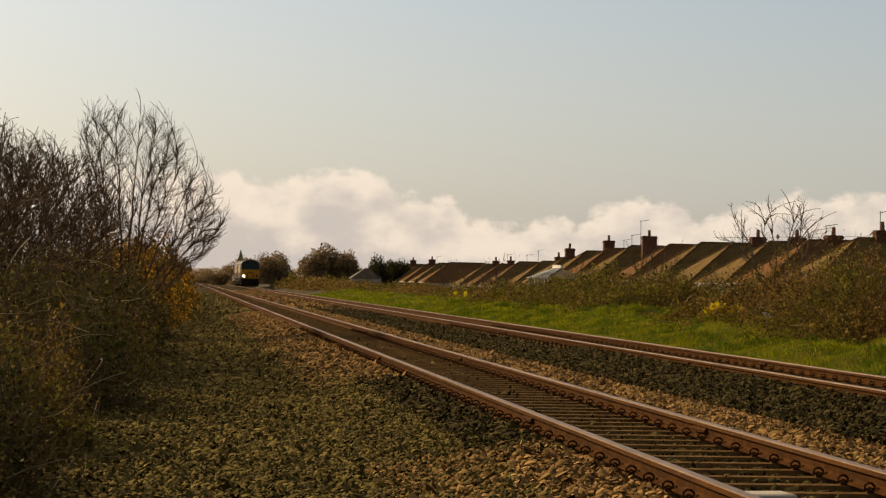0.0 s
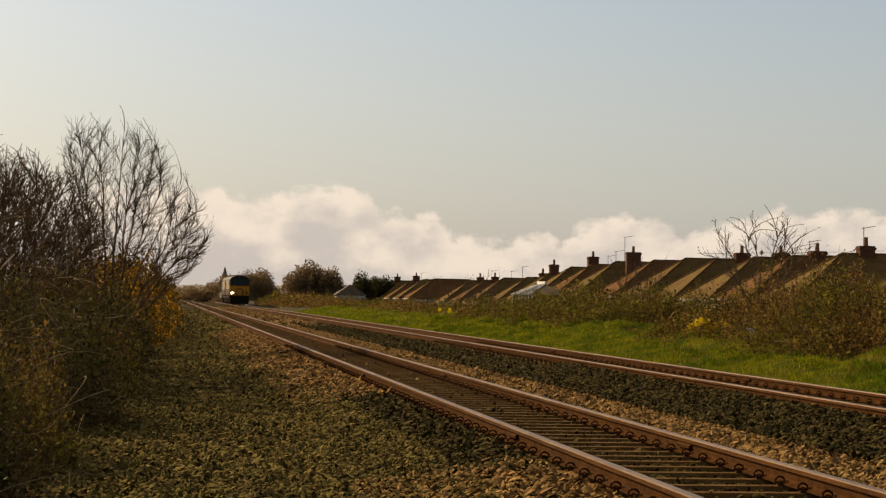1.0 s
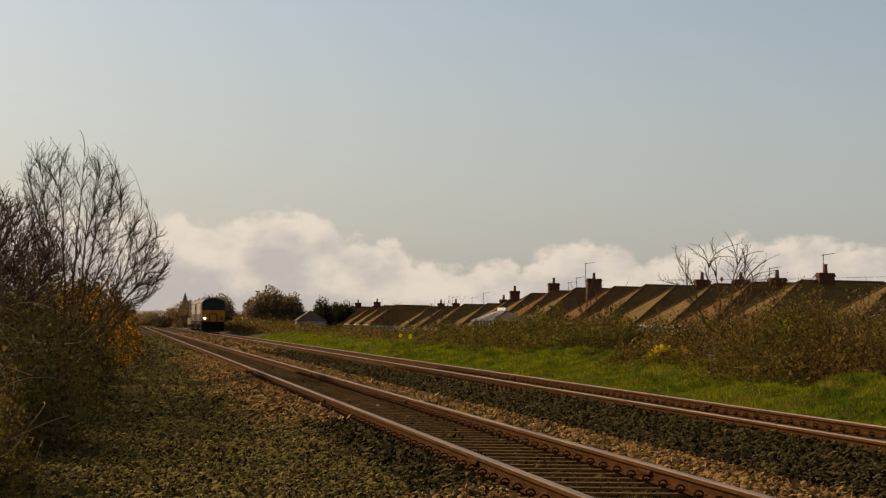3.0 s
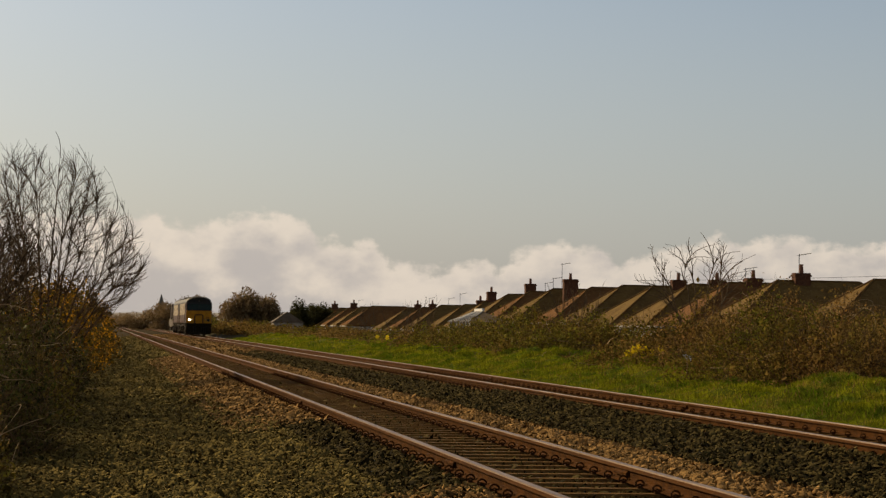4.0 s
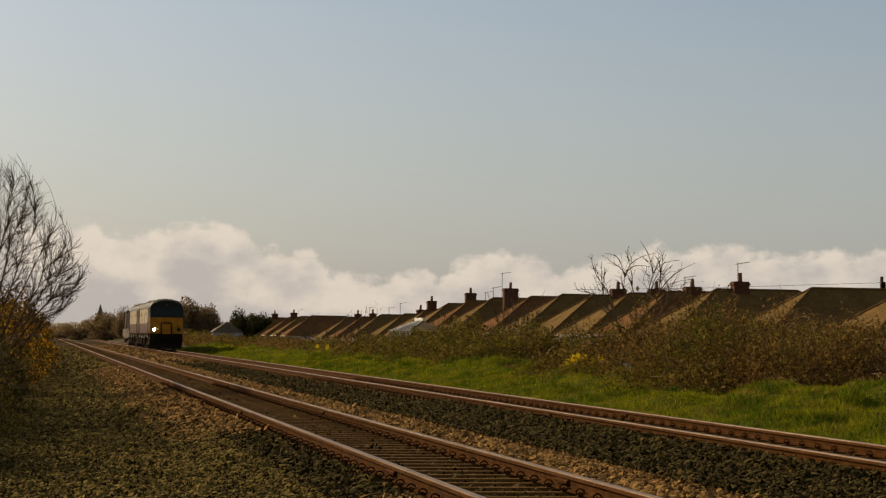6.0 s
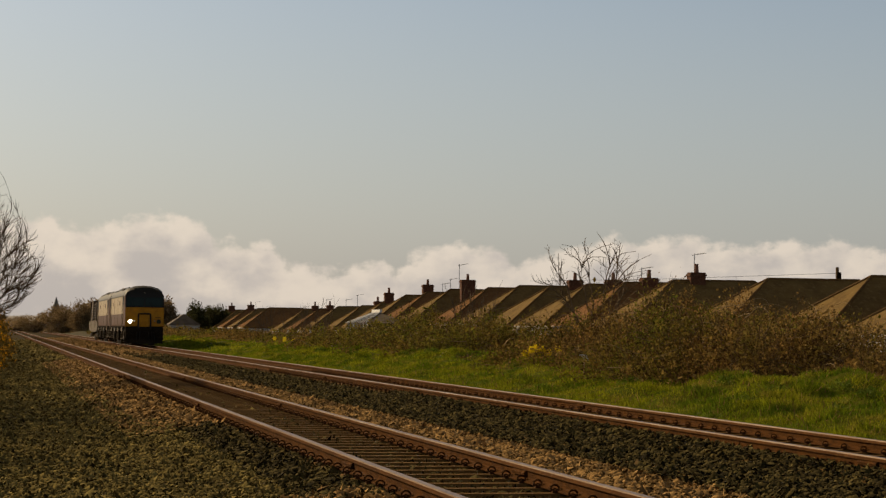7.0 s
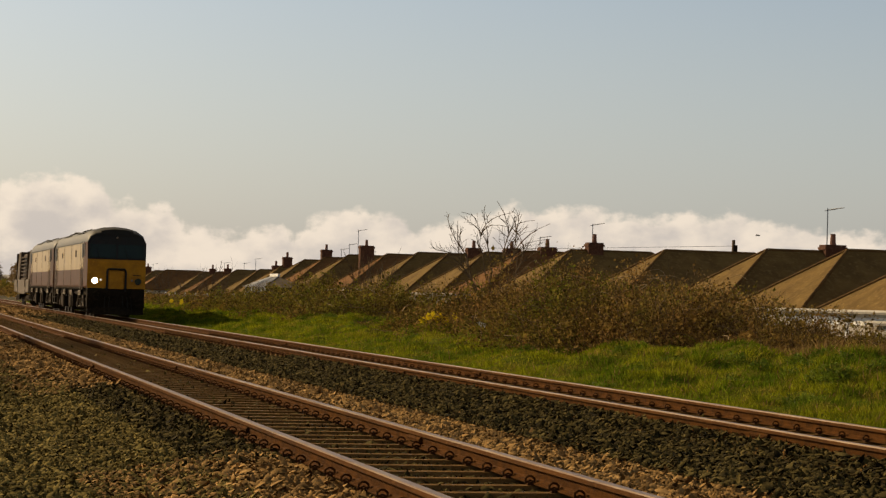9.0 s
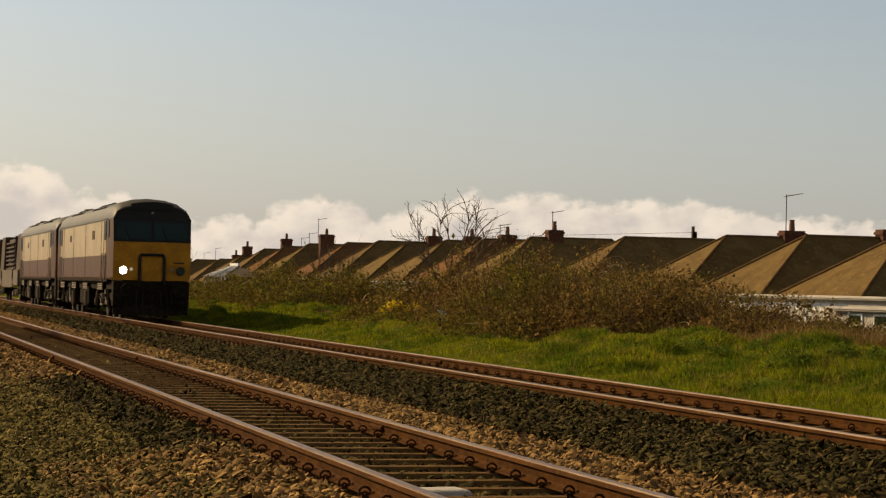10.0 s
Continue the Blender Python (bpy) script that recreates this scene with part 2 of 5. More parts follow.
M["flask"] = material("flask", (0.075, 0.05, 0.033), (0.05, 0.034, 0.023), 2, 0.8, third=(0.12, 0.085, 0.055), fine=8, spec=0.2)
M["wagon_side"] = material("wagon_side", (0.13, 0.10, 0.07), (0.085, 0.066, 0.045), 1.5, 0.7, spec=0.2)
M["daffodil"] = material("daffodil", (0.85, 0.68, 0.02), (0.8, 0.58, 0.012), 9, 0.6, thin=0.3)
# distance haze is put into the hills' pale grey base colour
M["hill"] = material("hill", (0.42, 0.40, 0.37), (0.36, 0.34, 0.32), 0.01, 1.0, spec=0.0)
M["weed"] = material("weed", (0.12, 0.165, 0.014), (0.08, 0.12, 0.01), 1.5, 0.7, piece=0.5, third=(0.17, 0.19, 0.025), fine=4, spec=0.1, thin=0.4)
# darker copy of bramble: the backlit bush's shade put into the leaf colour
M["shaded_bramble"] = material("shaded_bramble", (0.08, 0.058, 0.017), (0.055, 0.066, 0.012), 0.8, 0.75, piece=0.8, third=(0.14, 0.082, 0.026), fine=2.5, spec=0.12, thin=0.2)
# brown lightened so that the base colour carries the haze of distance
M["far_wood"] = material("far_wood", (0.27, 0.19, 0.10), (0.20, 0.145, 0.075), 0.4, 0.9, piece=0.5, fine=1, spec=0.05, thin=0.35)
M["gorse_flower"] = material("gorse_flower", (0.55, 0.26, 0.006), (0.4, 0.2, 0.006), 3, 0.7, piece=0.4, spec=0.1, thin=0.3)
M["grey_wall"] = material("grey_wall", (0.40, 0.37, 0.32), (0.31, 0.285, 0.245), 1, 0.85, bump=0.2)
M["fence_wood"] = material("fence_wood", (0.12, 0.075, 0.042), (0.08, 0.05, 0.03), 2, 0.9, stretch=(4, 4, 0.5))
M["rail_side"] = material("rail_side", (0.105, 0.042, 0.009), (0.06, 0.024, 0.005), 6, 0.85, third=(0.15, 0.068, 0.018), fine=50, spec=0.06, stretch=(1, 0.2, 1))
M["dry_grass"] = material("dry_grass", (0.26, 0.165, 0.055), (0.17, 0.10, 0.035), 1.5, 0.85, piece=0.5, third=(0.33, 0.24, 0.1), fine=4, spec=0.1, thin=0.35)
M["stone_spire"] = material("stone_spire", (0.15, 0.14, 0.13), None, 1, 0.9)


def lamp_material(name, colour, strength):
    m = bpy.data.materials.new(name)
    m.use_nodes = True
    b = m.node_tree.nodes["Principled BSDF"]
    b.inputs["Emission Color"].default_value = (*colour, 1)
    b.inputs["Emission Strength"].default_value = strength
    return m


M["headlight"] = lamp_material("headlight", (1.0, 0.88, 0.5), 25)
M["marker"] = lamp_material("marker", (1.0, 0.8, 0.42), 0.22)

# ---- mesh helpers ----
class Geo:
    def __init__(self):
        self.v, self.f, self.m = [], [], []

    def add(self, verts, faces, mat=0):
        k = len(self.v)
        self.v += [tuple(p) for p in verts]
        self.f += [tuple(i + k for i in q) for q in faces]
        self.m += [mat] * len(faces)
        return self

    def box(self, x0, x1, y0, y1, z0, z1, mat=0, taper=0.0):
        t = taper
        p = [(x0, y0, z0), (x1, y0, z0), (x1, y1, z0), (x0, y1, z0), (x0 + t, y0 + t, z1), (x1 - t, y0 + t, z1), (x1 - t, y1 - t, z1), (x0 + t, y1 - t, z1)]
        return self.add(p, [(3, 2, 1, 0), (4, 5, 6, 7), (0, 1, 5, 4), (1, 2, 6, 5), (2, 3, 7, 6), (3, 0, 4, 7)], mat)

    def tube(self, path, radii, n=5, mat=0, caps=True):
        path = [Vector(p) for p in path]
        k, rings = len(self.v), []
        for i, p in enumerate(path):
            d = (path[min(i + 1, len(path) - 1)] - path[max(i - 1, 0)]).normalized()
            a = d.orthogonal().normalized() if i == 0 else (a - d * a.dot(d)).normalized()
            b = d.cross(a)
            r = radii if isinstance(radii, (int, float)) else radii[i]
            rings.append([p + (a * math.cos(2 * math.pi * j / n) + b * math.sin(2 * math.pi * j / n)) * r for j in range(n)])
        vs = [q for ring in rings for q in ring]
        fs = [(i * n + j, i * n + (j + 1) % n, (i + 1) * n + (j + 1) % n, (i + 1) * n + j) for i in range(len(path) - 1) for j in range(n)]
        if caps:
            fs += [tuple(range(n))[::-1], tuple((len(path) - 1) * n + j for j in range(n))]
        return self.add(vs, fs, mat)

    def extrude(self, section, y0, y1, mats=None, caps=True):
        """A closed (x, z) outline drawn along y."""
        n = len(section)
        self.add([(x, y0, z) for x, z in section] + [(x, y1, z) for x, z in section], [], 0)
        k = len(self.v) - 2 * n
        for i in range(n):
            j = (i + 1) % n
            self.f.append((k + i, k + j, k + n + j, k + n + i))
            self.m.append(mats[i] if mats else 0)
        if caps:
            self.f += [tuple(k + i for i in range(n))[::-1], tuple(k + n + i for i in range(n))]
            self.m += [0, 0]
        return self

    def mesh(self, name, mats, smooth=False, bevel=0.0):
        me = bpy.data.meshes.new(name)
        me.from_pydata(self.v, [], self.f)
        for m in mats if isinstance(mats, (list, tuple)) else [mats]:
            me.materials.append(m)
        me.polygons.foreach_set("material_index", self.m)
        if smooth:
            me.polygons.foreach_set("use_smooth", [True] * len(self.f))
        bm = bmesh.new()
        bm.from_mesh(me)
        if len(self.f) < 3000:
            bmesh.ops.recalc_face_normals(bm, faces=bm.faces)
        if bevel:
            edges = [e for e in bm.edges if len(e.link_faces) == 2 and e.calc_face_angle(0) > 0.6]
            bmesh.ops.bevel(bm, geom=edges, offset=bevel, segments=2, affect="EDGES", profile=0.5)
        bm.to_mesh(me)
        bm.free()
        return me


def part(name, geo, material, parent, label="", smooth=False, bevel=0.0, at=None):
    me = geo if isinstance(geo, bpy.types.Mesh) else geo.mesh(name, material, smooth, bevel)
    ob = new(name, me)
    ob.parent = parent
    if at is not None:
        ob.matrix_basis = at
    if label:
        tagged(ob, label)
    return ob


def thing(name, label, category, at=None, group="", kind=""):
    ob = new(name)
    ob.empty_display_size = 0.3
    if at is not None:
        ob.matrix_basis = at
    return tagged(ob, label, category, group, kind)


def quad_cloud(name, centres, ways, ups, lengths, widths, mat):
    """Many small folded leaves as one mesh: two triangles pairs along a midrib."""
    n = len(centres)
    side = np.cross(ways, ups)
    side /= np.linalg.norm(side, axis=1, keepdims=True) + 1e-9
    nrm = np.cross(side, ways)
    L, Wd = lengths[:, None], widths[:, None]
    a, c = centres - ways * L * 0.5, centres + ways * L * 0.5
    b = centres + side * Wd * 0.5 + nrm * Wd * 0.15
    d = centres - side * Wd * 0.5 + nrm * Wd * 0.15
    v = np.stack([a, b, c, d], 1).reshape(-1, 3)
    f = (np.arange(n)[:, None] * 4 + np.array([0, 1, 2, 0, 2, 3])[None]).reshape(-1, 3)
    return mesh_np(name, v, f, mat)


def mesh_np(name, v, f, mat):
    me = bpy.data.meshes.new(name)
    f = np.asarray(f)
    k = f.shape[1]
    me.vertices.add(len(v))
    me.vertices.foreach_set("co", np.asarray(v, dtype=np.float32).ravel())
    me.loops.add(f.size)
    me.loops.foreach_set("vertex_index", f.astype(np.int32).ravel())
    me.polygons.add(len(f))
    me.polygons.foreach_set("loop_start", np.arange(0, f.size, k, dtype=np.int32))
    me.update(calc_edges=True)
    me.materials.append(mat)
    return me


def unit(v):
    return v / (np.linalg.norm(v, axis=1, keepdims=True) + 1e-9)


def strands(name, roots, tips, r0, mat, bend=0.15, rng=None, seg=2, r1=0.35):
    """Many thin three-sided stems from roots to tips, each bowed a little."""
    n = len(roots)
    d = tips - roots
    ln = np.linalg.norm(d, axis=1, keepdims=True)
    off = unit(np.cross(d, rng.normal(size=(n, 3)))) * ln * bend * rng.uniform(-1, 1, (n, 1))
    side = unit(np.cross(d, rng.normal(size=(n, 3))))
    oth = unit(np.cross(d, side))
    vs = []
    for i in range(seg + 1):
        t = i / seg
        p = roots + d * t + off * (4 * t * (1 - t))
        r = (np.asarray(r0).reshape(-1, 1) if np.ndim(r0) else r0) * (1 - (1 - r1) * t)
        for k in range(3):
            a = 2 * math.pi * k / 3
            vs.append(p + (side * math.cos(a) + oth * math.sin(a)) * r)
    v = np.stack(vs, 1).reshape(-1, 3)
    m = 3 * (seg + 1)
    q = []
    for i in range(seg):
        for k in range(3):
            q.append([i * 3 + k, i * 3 + (k + 1) % 3, (i + 1) * 3 + (k + 1) % 3, (i + 1) * 3 + k])
    f = (np.arange(n)[:, None, None] * m + np.array(q)[None]).reshape(-1, 4)
    return mesh_np(name, v, f, mat)

# ---- ground ----
PROFILE = [(-3000, -1.5), (-60, -0.9), (-6, -0.5), (-1.5, -0.44), (2.0, -0.40), (2.7, -0.27), (11.6, -0.27), (12.2, -0.32), (13.2, -0.28), (15.0, 0.0), (17.0, 0.3),
           (20, 0.35), (23, 0.1), (27, -1.6), (30, -2.1), (3000, -2.2)]


def ground_z(x, y=0.0):
    for (a, p), (b, q) in zip(PROFILE, PROFILE[1:]):
        if x <= b:
            return p + (q - p) * (x - a) / (b - a)
    return PROFILE[-1][1]


def lumps(x, y):
    """Hummocks of the rough bank and of the scrub ground."""
    if 12.4 < x < 24:
        k = min(1.0, (x - 12.4) / 1.2)
        return k * (0.26 * noise.noise((x * 0.55, y * 0.35, 0)) + 0.24 * noise.noise((x * 1.1, y * 0.7, 4)))
    if -40 < x < -1.8:
        return 0.10 * noise.noise((x * 0.6, y * 0.5, 0))
    return 0.0


def build_ground():
    xs = [-3000, -800, -250, -60, -30, -15, -8, -6, -4, -2.5, -1.5, 0, 1, 2.0, 2.3, 2.7, 4, 6, 8, 10, 11.6, 11.9] + list(np.arange(12.2, 20.0, 0.26)) + [20, 20.5, 21, 21.5, 22, 23, 24, 26, 28, 30, 40, 60, 120, 300, 900, 3000]
    ys = [-300, -60, -20, 0, 6] + list(np.arange(8, 80, 0.4)) + list(np.arange(80, 140, 1.2)) + list(range(140, 420, 12)) + [450, 550, 700, 1000, 1500, 2200, 3200]
    v = []
    for y in ys:
        for x in xs:
            v.append((x, y, ground_z(x) + lumps(x, y)))
    w = len(xs)
    f = [(j * w + i, j * w + i + 1, (j + 1) * w + i + 1, (j + 1) * w + i) for j in range(len(ys) - 1) for i in range(w - 1)]
    me = mesh_np("ground", v, f, M["earth"])
    for extra in ("ballast_bed", "turf"):
        me.materials.append(M[extra])
    idx = []
    for j in range(len(ys) - 1):
        for i in range(w - 1):
            x = (xs[i] + xs[i + 1]) / 2
            idx.append(1 if -1.5 < x < 12.2 else 2 if (12.2 < x < 30 or x > 60) and ys[j] < 215 else 0)
    me.polygons.foreach_set("material_index", idx)
    tagged(new("ground", me), "railway embankment with gravel cess, stone ballast and rough turf", "ground", kind="structure")


build_ground()


def stones(name, label, rng, x0, x1, y0, y1, per_m2, size, mat, mound=None, lean=0.7):
    """Angular broken stones lying on the bed."""
    n = int((x1 - x0) * (y1 - y0) * per_m2)
    x, y = rng.uniform(x0, x1, n), rng.uniform(y0, y1, n)
    z = np.array([ground_z(a) for a in x]) + (mound(x, y) if mound else 0) + rng.uniform(-0.012, 0.022, n)
    s = size * rng.lognormal(0, 0.28, n)
    dim = np.stack([s * rng.uniform(0.8, 1.5, n), s * rng.uniform(0.6, 1.0, n), s * rng.uniform(0.3, 0.62, n)], 1) * 0.5
    cube = np.array([(1.15, 0.1, 0), (-0.1, 1.15, 0), (-1.15, -0.1, 0), (0.1, -1.15, 0), (0.35, 0.3, 1), (-0.3, -0.35, 1), (0, 0, -1)], float)
    p = cube[None] * dim[:, None] * rng.uniform(0.6, 1.25, (n, 7, 3))
    a, b = rng.uniform(0, 2 * np.pi, n), rng.normal(0, lean, n)
    ca, sa, cb, sb = np.cos(a)[:, None], np.sin(a)[:, None], np.cos(b)[:, None], np.sin(b)[:, None]
    px, pz = p[..., 0] * cb - p[..., 2] * sb, p[..., 0] * sb + p[..., 2] * cb
    q = np.stack([px * ca - p[..., 1] * sa, px * sa + p[..., 1] * ca, pz], -1) + np.stack([x, y, z + 0.3 * dim[:, 2]], -1)[:, None]
    faces = np.array([(0, 1, 4), (1, 5, 4), (1, 2, 5), (2, 3, 5), (3, 4, 5), (3, 0, 4), (1, 0, 6), (2, 1, 6), (3, 2, 6), (0, 3, 6)])[:6]
    f = (np.arange(n)[:, None, None] * 7 + faces[None]).reshape(-1, 3)
    tagged(new(name, mesh_np(name, q.reshape(-1, 3), f, M[mat])), label, "ballast", kind="stuff")


rng = np.random.default_rng(7)

# ---- two tracks ----
NEAR_X, FAR_X, GAUGE = 3.599, 9.285, 1.505
PITCH = 0.625
RAIL = [(-0.035, 0.0), (0.035, 0.0), (0.038, -0.012), (0.037, -0.046), (0.010, -0.050), (0.009, -0.115), (0.026, -0.135), (0.07, -0.148), (0.07, -0.159),
        (-0.07, -0.159), (-0.07, -0.148), (-0.026, -0.135), (-0.009, -0.115), (-0.010, -0.050), (-0.037, -0.046), (-0.038, -0.012)]


def clip_mesh():
    g = Geo()
    pts = [(-0.03, -0.02, 0.008), (-0.028, -0.02, 0.045), (0.0, -0.01, 0.07), (0.04, 0.0, 0.075), (0.075, 0.01, 0.05), (0.08, 0.02, 0.0)]
    g.tube(pts, 0.013, 6)
    g.tube([(-0.02, 0.02, 0.01), (0.03, 0.025, 0.03), (0.08, 0.02, 0.0)], 0.011, 5)
    g.box(0.0, 0.06, -0.04, 0.04, -0.03, 0.012, taper=0.006)
    g.v = [(x * 0.78, y * 0.8, z * 0.72 if z > 0 else z) for x, y, z in g.v]
    return g.mesh("clip", M["clip"])


def sleeper_mesh():
    g = Geo()
    sec = [(-0.13, -0.30), (-0.10, -0.20), (-0.07, -0.168), (0.07, -0.168), (0.10, -0.20), (0.13, -0.30)]
    n = len(sec)
    xs = [-0.92, -0.89, 0.89, 0.92]
    for i, x in enumerate(xs):
        drop = 0.06 if i in (0, 3) else 0
        g.v += [(x, a, z - drop * (z > -0.29)) for a, z in sec]
    for i in range(3):
        for j in range(n):
            k = (j + 1) % n
            g.f.append((i * n + j, i * n + k, (i + 1) * n + k, (i + 1) * n + j))
            g.m.append(0)
    g.f += [tuple(range(n)), tuple(3 * n + j for j in range(n))[::-1]]
    g.m += [0, 0]
    return g.mesh("sleeper", M["sleeper"])


CLIP, SLEEPER = clip_mesh(), sleeper_mesh()


def track(x_left, y_first, y_pick, label):
    mid = x_left + GAUGE / 2
    t = thing("railway_track", label, "railway track", pose(mid, 0, 0), kind="structure")
    for side in (-1, 1):
        g = Geo()
        sec = [(x + side * GAUGE / 2, z) for x, z in RAIL]
        mats = [1, 1, 2] + [0] * 11 + [2, 1]
        y = -12.0
        for y2 in (30.0, 90.0, 250.0, 900.0):
            g.extrude(sec, y, y2, mats)
            y = y2
        part("rail", g, [M["rust"], M["rail_top"], M["rail_side"]], t, "rusty steel rail with a worn bright running surface")
    y, rest = y_first, Geo()
    while y < 260:
        if y < y_pick:
            s = part("sleeper", SLEEPER, None, t, at=pose(0, y, 0))
            for side in (-1, 1):
                for way in (-1, 1):
                    part("clip", CLIP, None, s, at=pose(side * GAUGE / 2 + way * 0.062, 0, -0.148, 0, 0, 0 if way > 0 else 180))
        else:
            rest.box(-0.95, 0.95, y - 0.11, y + 0.11, -0.29, -0.168, taper=0.03)
        y += PITCH
    far = part("sleeper_run", rest, M["sleeper"], t)
    tagged(far, kind="stuff")
    for side, ys in ((-1, (21.4, 38.0, 60.0)), (1, (20.2, 38.2, 58.0))):
        for y in ys:
            g = Geo()
            g.box(side * GAUGE / 2 - 0.03, side * GAUGE / 2 + 0.03, y - 0.006, y + 0.006, -0.148, -0.02)
            for k in (-1, 1):
                g.tube([(side * GAUGE / 2 + k * 0.02, y - 0.25, -0.085), (side * GAUGE / 2 + k * 0.02, y + 0.25, -0.085)], 0.03, 6)
            part("fishplate", g, M["rust"], t)


track(NEAR_X, 21.777 - 20 * PITCH, 62.0, "rusty rails clipped to narrow brown sleepers in ballast")
track(FAR_X, 8.0, 72.0, "rusty rails of the further line in dark ballast")

# ---- the train ----
HALF, SILL, WAIST, CANT, CROWN = 1.37, 1.33, 2.18, 3.46, 4.17


def shell_section(y, length):
    """The body's outline across at y from the nose: (x, z, material) up one side and over the roof."""
    d = min(y, length - y)
    crown = CROWN - 0.40 * max(0.0, 1 - d / 1.5) ** 2.2
    half = HALF - 0.05 * max(0.0, 1 - d / 1.2) ** 2
    pts = [(-half + 0.03, SILL), (-half, SILL + 0.08), (-half, WAIST), (-half, 2.64), (-half, CANT - 0.04)]
    for k in range(1, 8):
        a = math.pi * k / 8
        pts.append((-half * math.cos(a) * (0.98 if k in (1, 7) else 1.0), CANT + (crown - CANT) * math.sin(a) ** 0.75))
    pts += [(half, CANT - 0.04), (half, 2.64), (half, WAIST), (half, SILL + 0.08), (half - 0.03, SILL)]
    return pts


def loco_body(length):
    g = Geo()
    ys = [0.0, 0.12, 0.35, 0.7, 1.1, 1.5, 2.4] + [2.4 + (length - 4.8) * i / 8 for i in range(1, 8)] + [length - 2.4, length - 1.5, length - 1.1, length - 0.7, length - 0.35, length - 0.12, length]
    n = len(shell_section(1, length))
    for y in ys:
        for x, z in shell_section(y, length):
            rake = 0.22 * max(0.0, (z - 2.64) / 1.5) if y == 0 else (-0.22 * max(0.0, (z - 2.64) / 1.5) if y == length else 0)
            g.v.append((x, y + rake * (1 if y == 0 else 1), z))
    for i in range(len(ys) - 1):
        for j in range(n):
            k = (j + 1) % n
            zone = 0 if j in (0, 1, n - 3, n - 2) else 1 if j in (2, 3, n - 5, n - 4) else 2
            if j == n - 1:
                zone = 4
            if zone == 1 and (ys[i] < 1.5 or ys[i + 1] > length - 1.5):
                zone = 0
            if zone == 2 and (ys[i + 1] < 0.5 or ys[i] > length - 0.5):
                zone = 4
            g.f.append((i * n + j, i * n + k, (i + 1) * n + k, (i + 1) * n + j))
            g.m.append(zone)
    for e, off in ((0, 0), (1, (len(ys) - 1) * n)):
        low = [off + j for j in (0, 1, 2, 3, n - 4, n - 3, n - 2, n - 1)]
        g.f.append(tuple(low))
        g.m.append(3)
        g.f.append(tuple(off + j for j in range(3, n - 3)))
        g.m.append(4)
    return g


def wheelset(y, parent):
    for side in (-1, 1):
        g = Geo()
        x = side * 0.75
        g.tube([(x - 0.065, y, 0.53), (x + 0.065, y, 0.53)], 0.53, 20)
        g.tube([(x + side * 0.05, y, 0.53), (x + side * 0.11, y, 0.53)], 0.22, 12)
        part("wheel", g, M["wheel_steel"], parent)


def bogie(loco, y):
    b = part("bogie", Geo().box(-1.05, 1.05, y - 2.3, y + 2.3, 0.55, 0.72), M["underframe"], loco)
    for side in (-1, 1):
        x = side * 1.13
        g = Geo()
        g.box(x - 0.07, x + 0.07, y - 2.35, y + 2.35, 0.62, 0.86)
        for k in (-1.75, 0, 1.75):
            g.box(x - 0.1, x + 0.1, y + k - 0.28, y + k + 0.28, 0.36, 0.72)
        part("side_frame", g, M["underframe"], b, bevel=0.015)
        for k in (-1.75, 0.0, 1.75):
            g = Geo()
            g.tube([(x, y + k, 0.53), (x + side * 0.16, y + k, 0.53)], 0.14, 12)
            part("axlebox", g, M["flask"], b, "dusty grey axlebox cover")
        for k in (-0.88, 0.88):
            g = Geo()
            for i in range(9):
                g.tube([(x + side * 0.10, y + k, 0.40 + i * 0.055), (x + side * 0.10, y + k, 0.43 + i * 0.055)], 0.10, 10)
            part("spring", g, M["underframe"], b)
        g = Geo().tube([(x + side * 0.12, y - 1.2, 0.98), (x + side * 0.14, y - 1.65, 0.42)], 0.05, 8)
        part("damper", g, M["wagon_side"], b, "dusty grey damper")
        g = Geo().tube([(x + side * 0.12, y + 1.2, 0.98), (x + side * 0.14, y + 1.65, 0.42)], 0.05, 8)
        part("damper", g, M["wagon_side"], b, "pale grey damper")
        g = Geo().tube([(x + side * 0.16, y - 2.3, 0.95), (x + side * 0.16, y - 2.45, 0.5), (x + side * 0.10, y - 2.6, 0.2)], 0.035, 7)
        part("sand_pipe", g, M["underframe"], b)
    for k in (-1.75, 0, 1.75):
        wheelset(y + k, b)


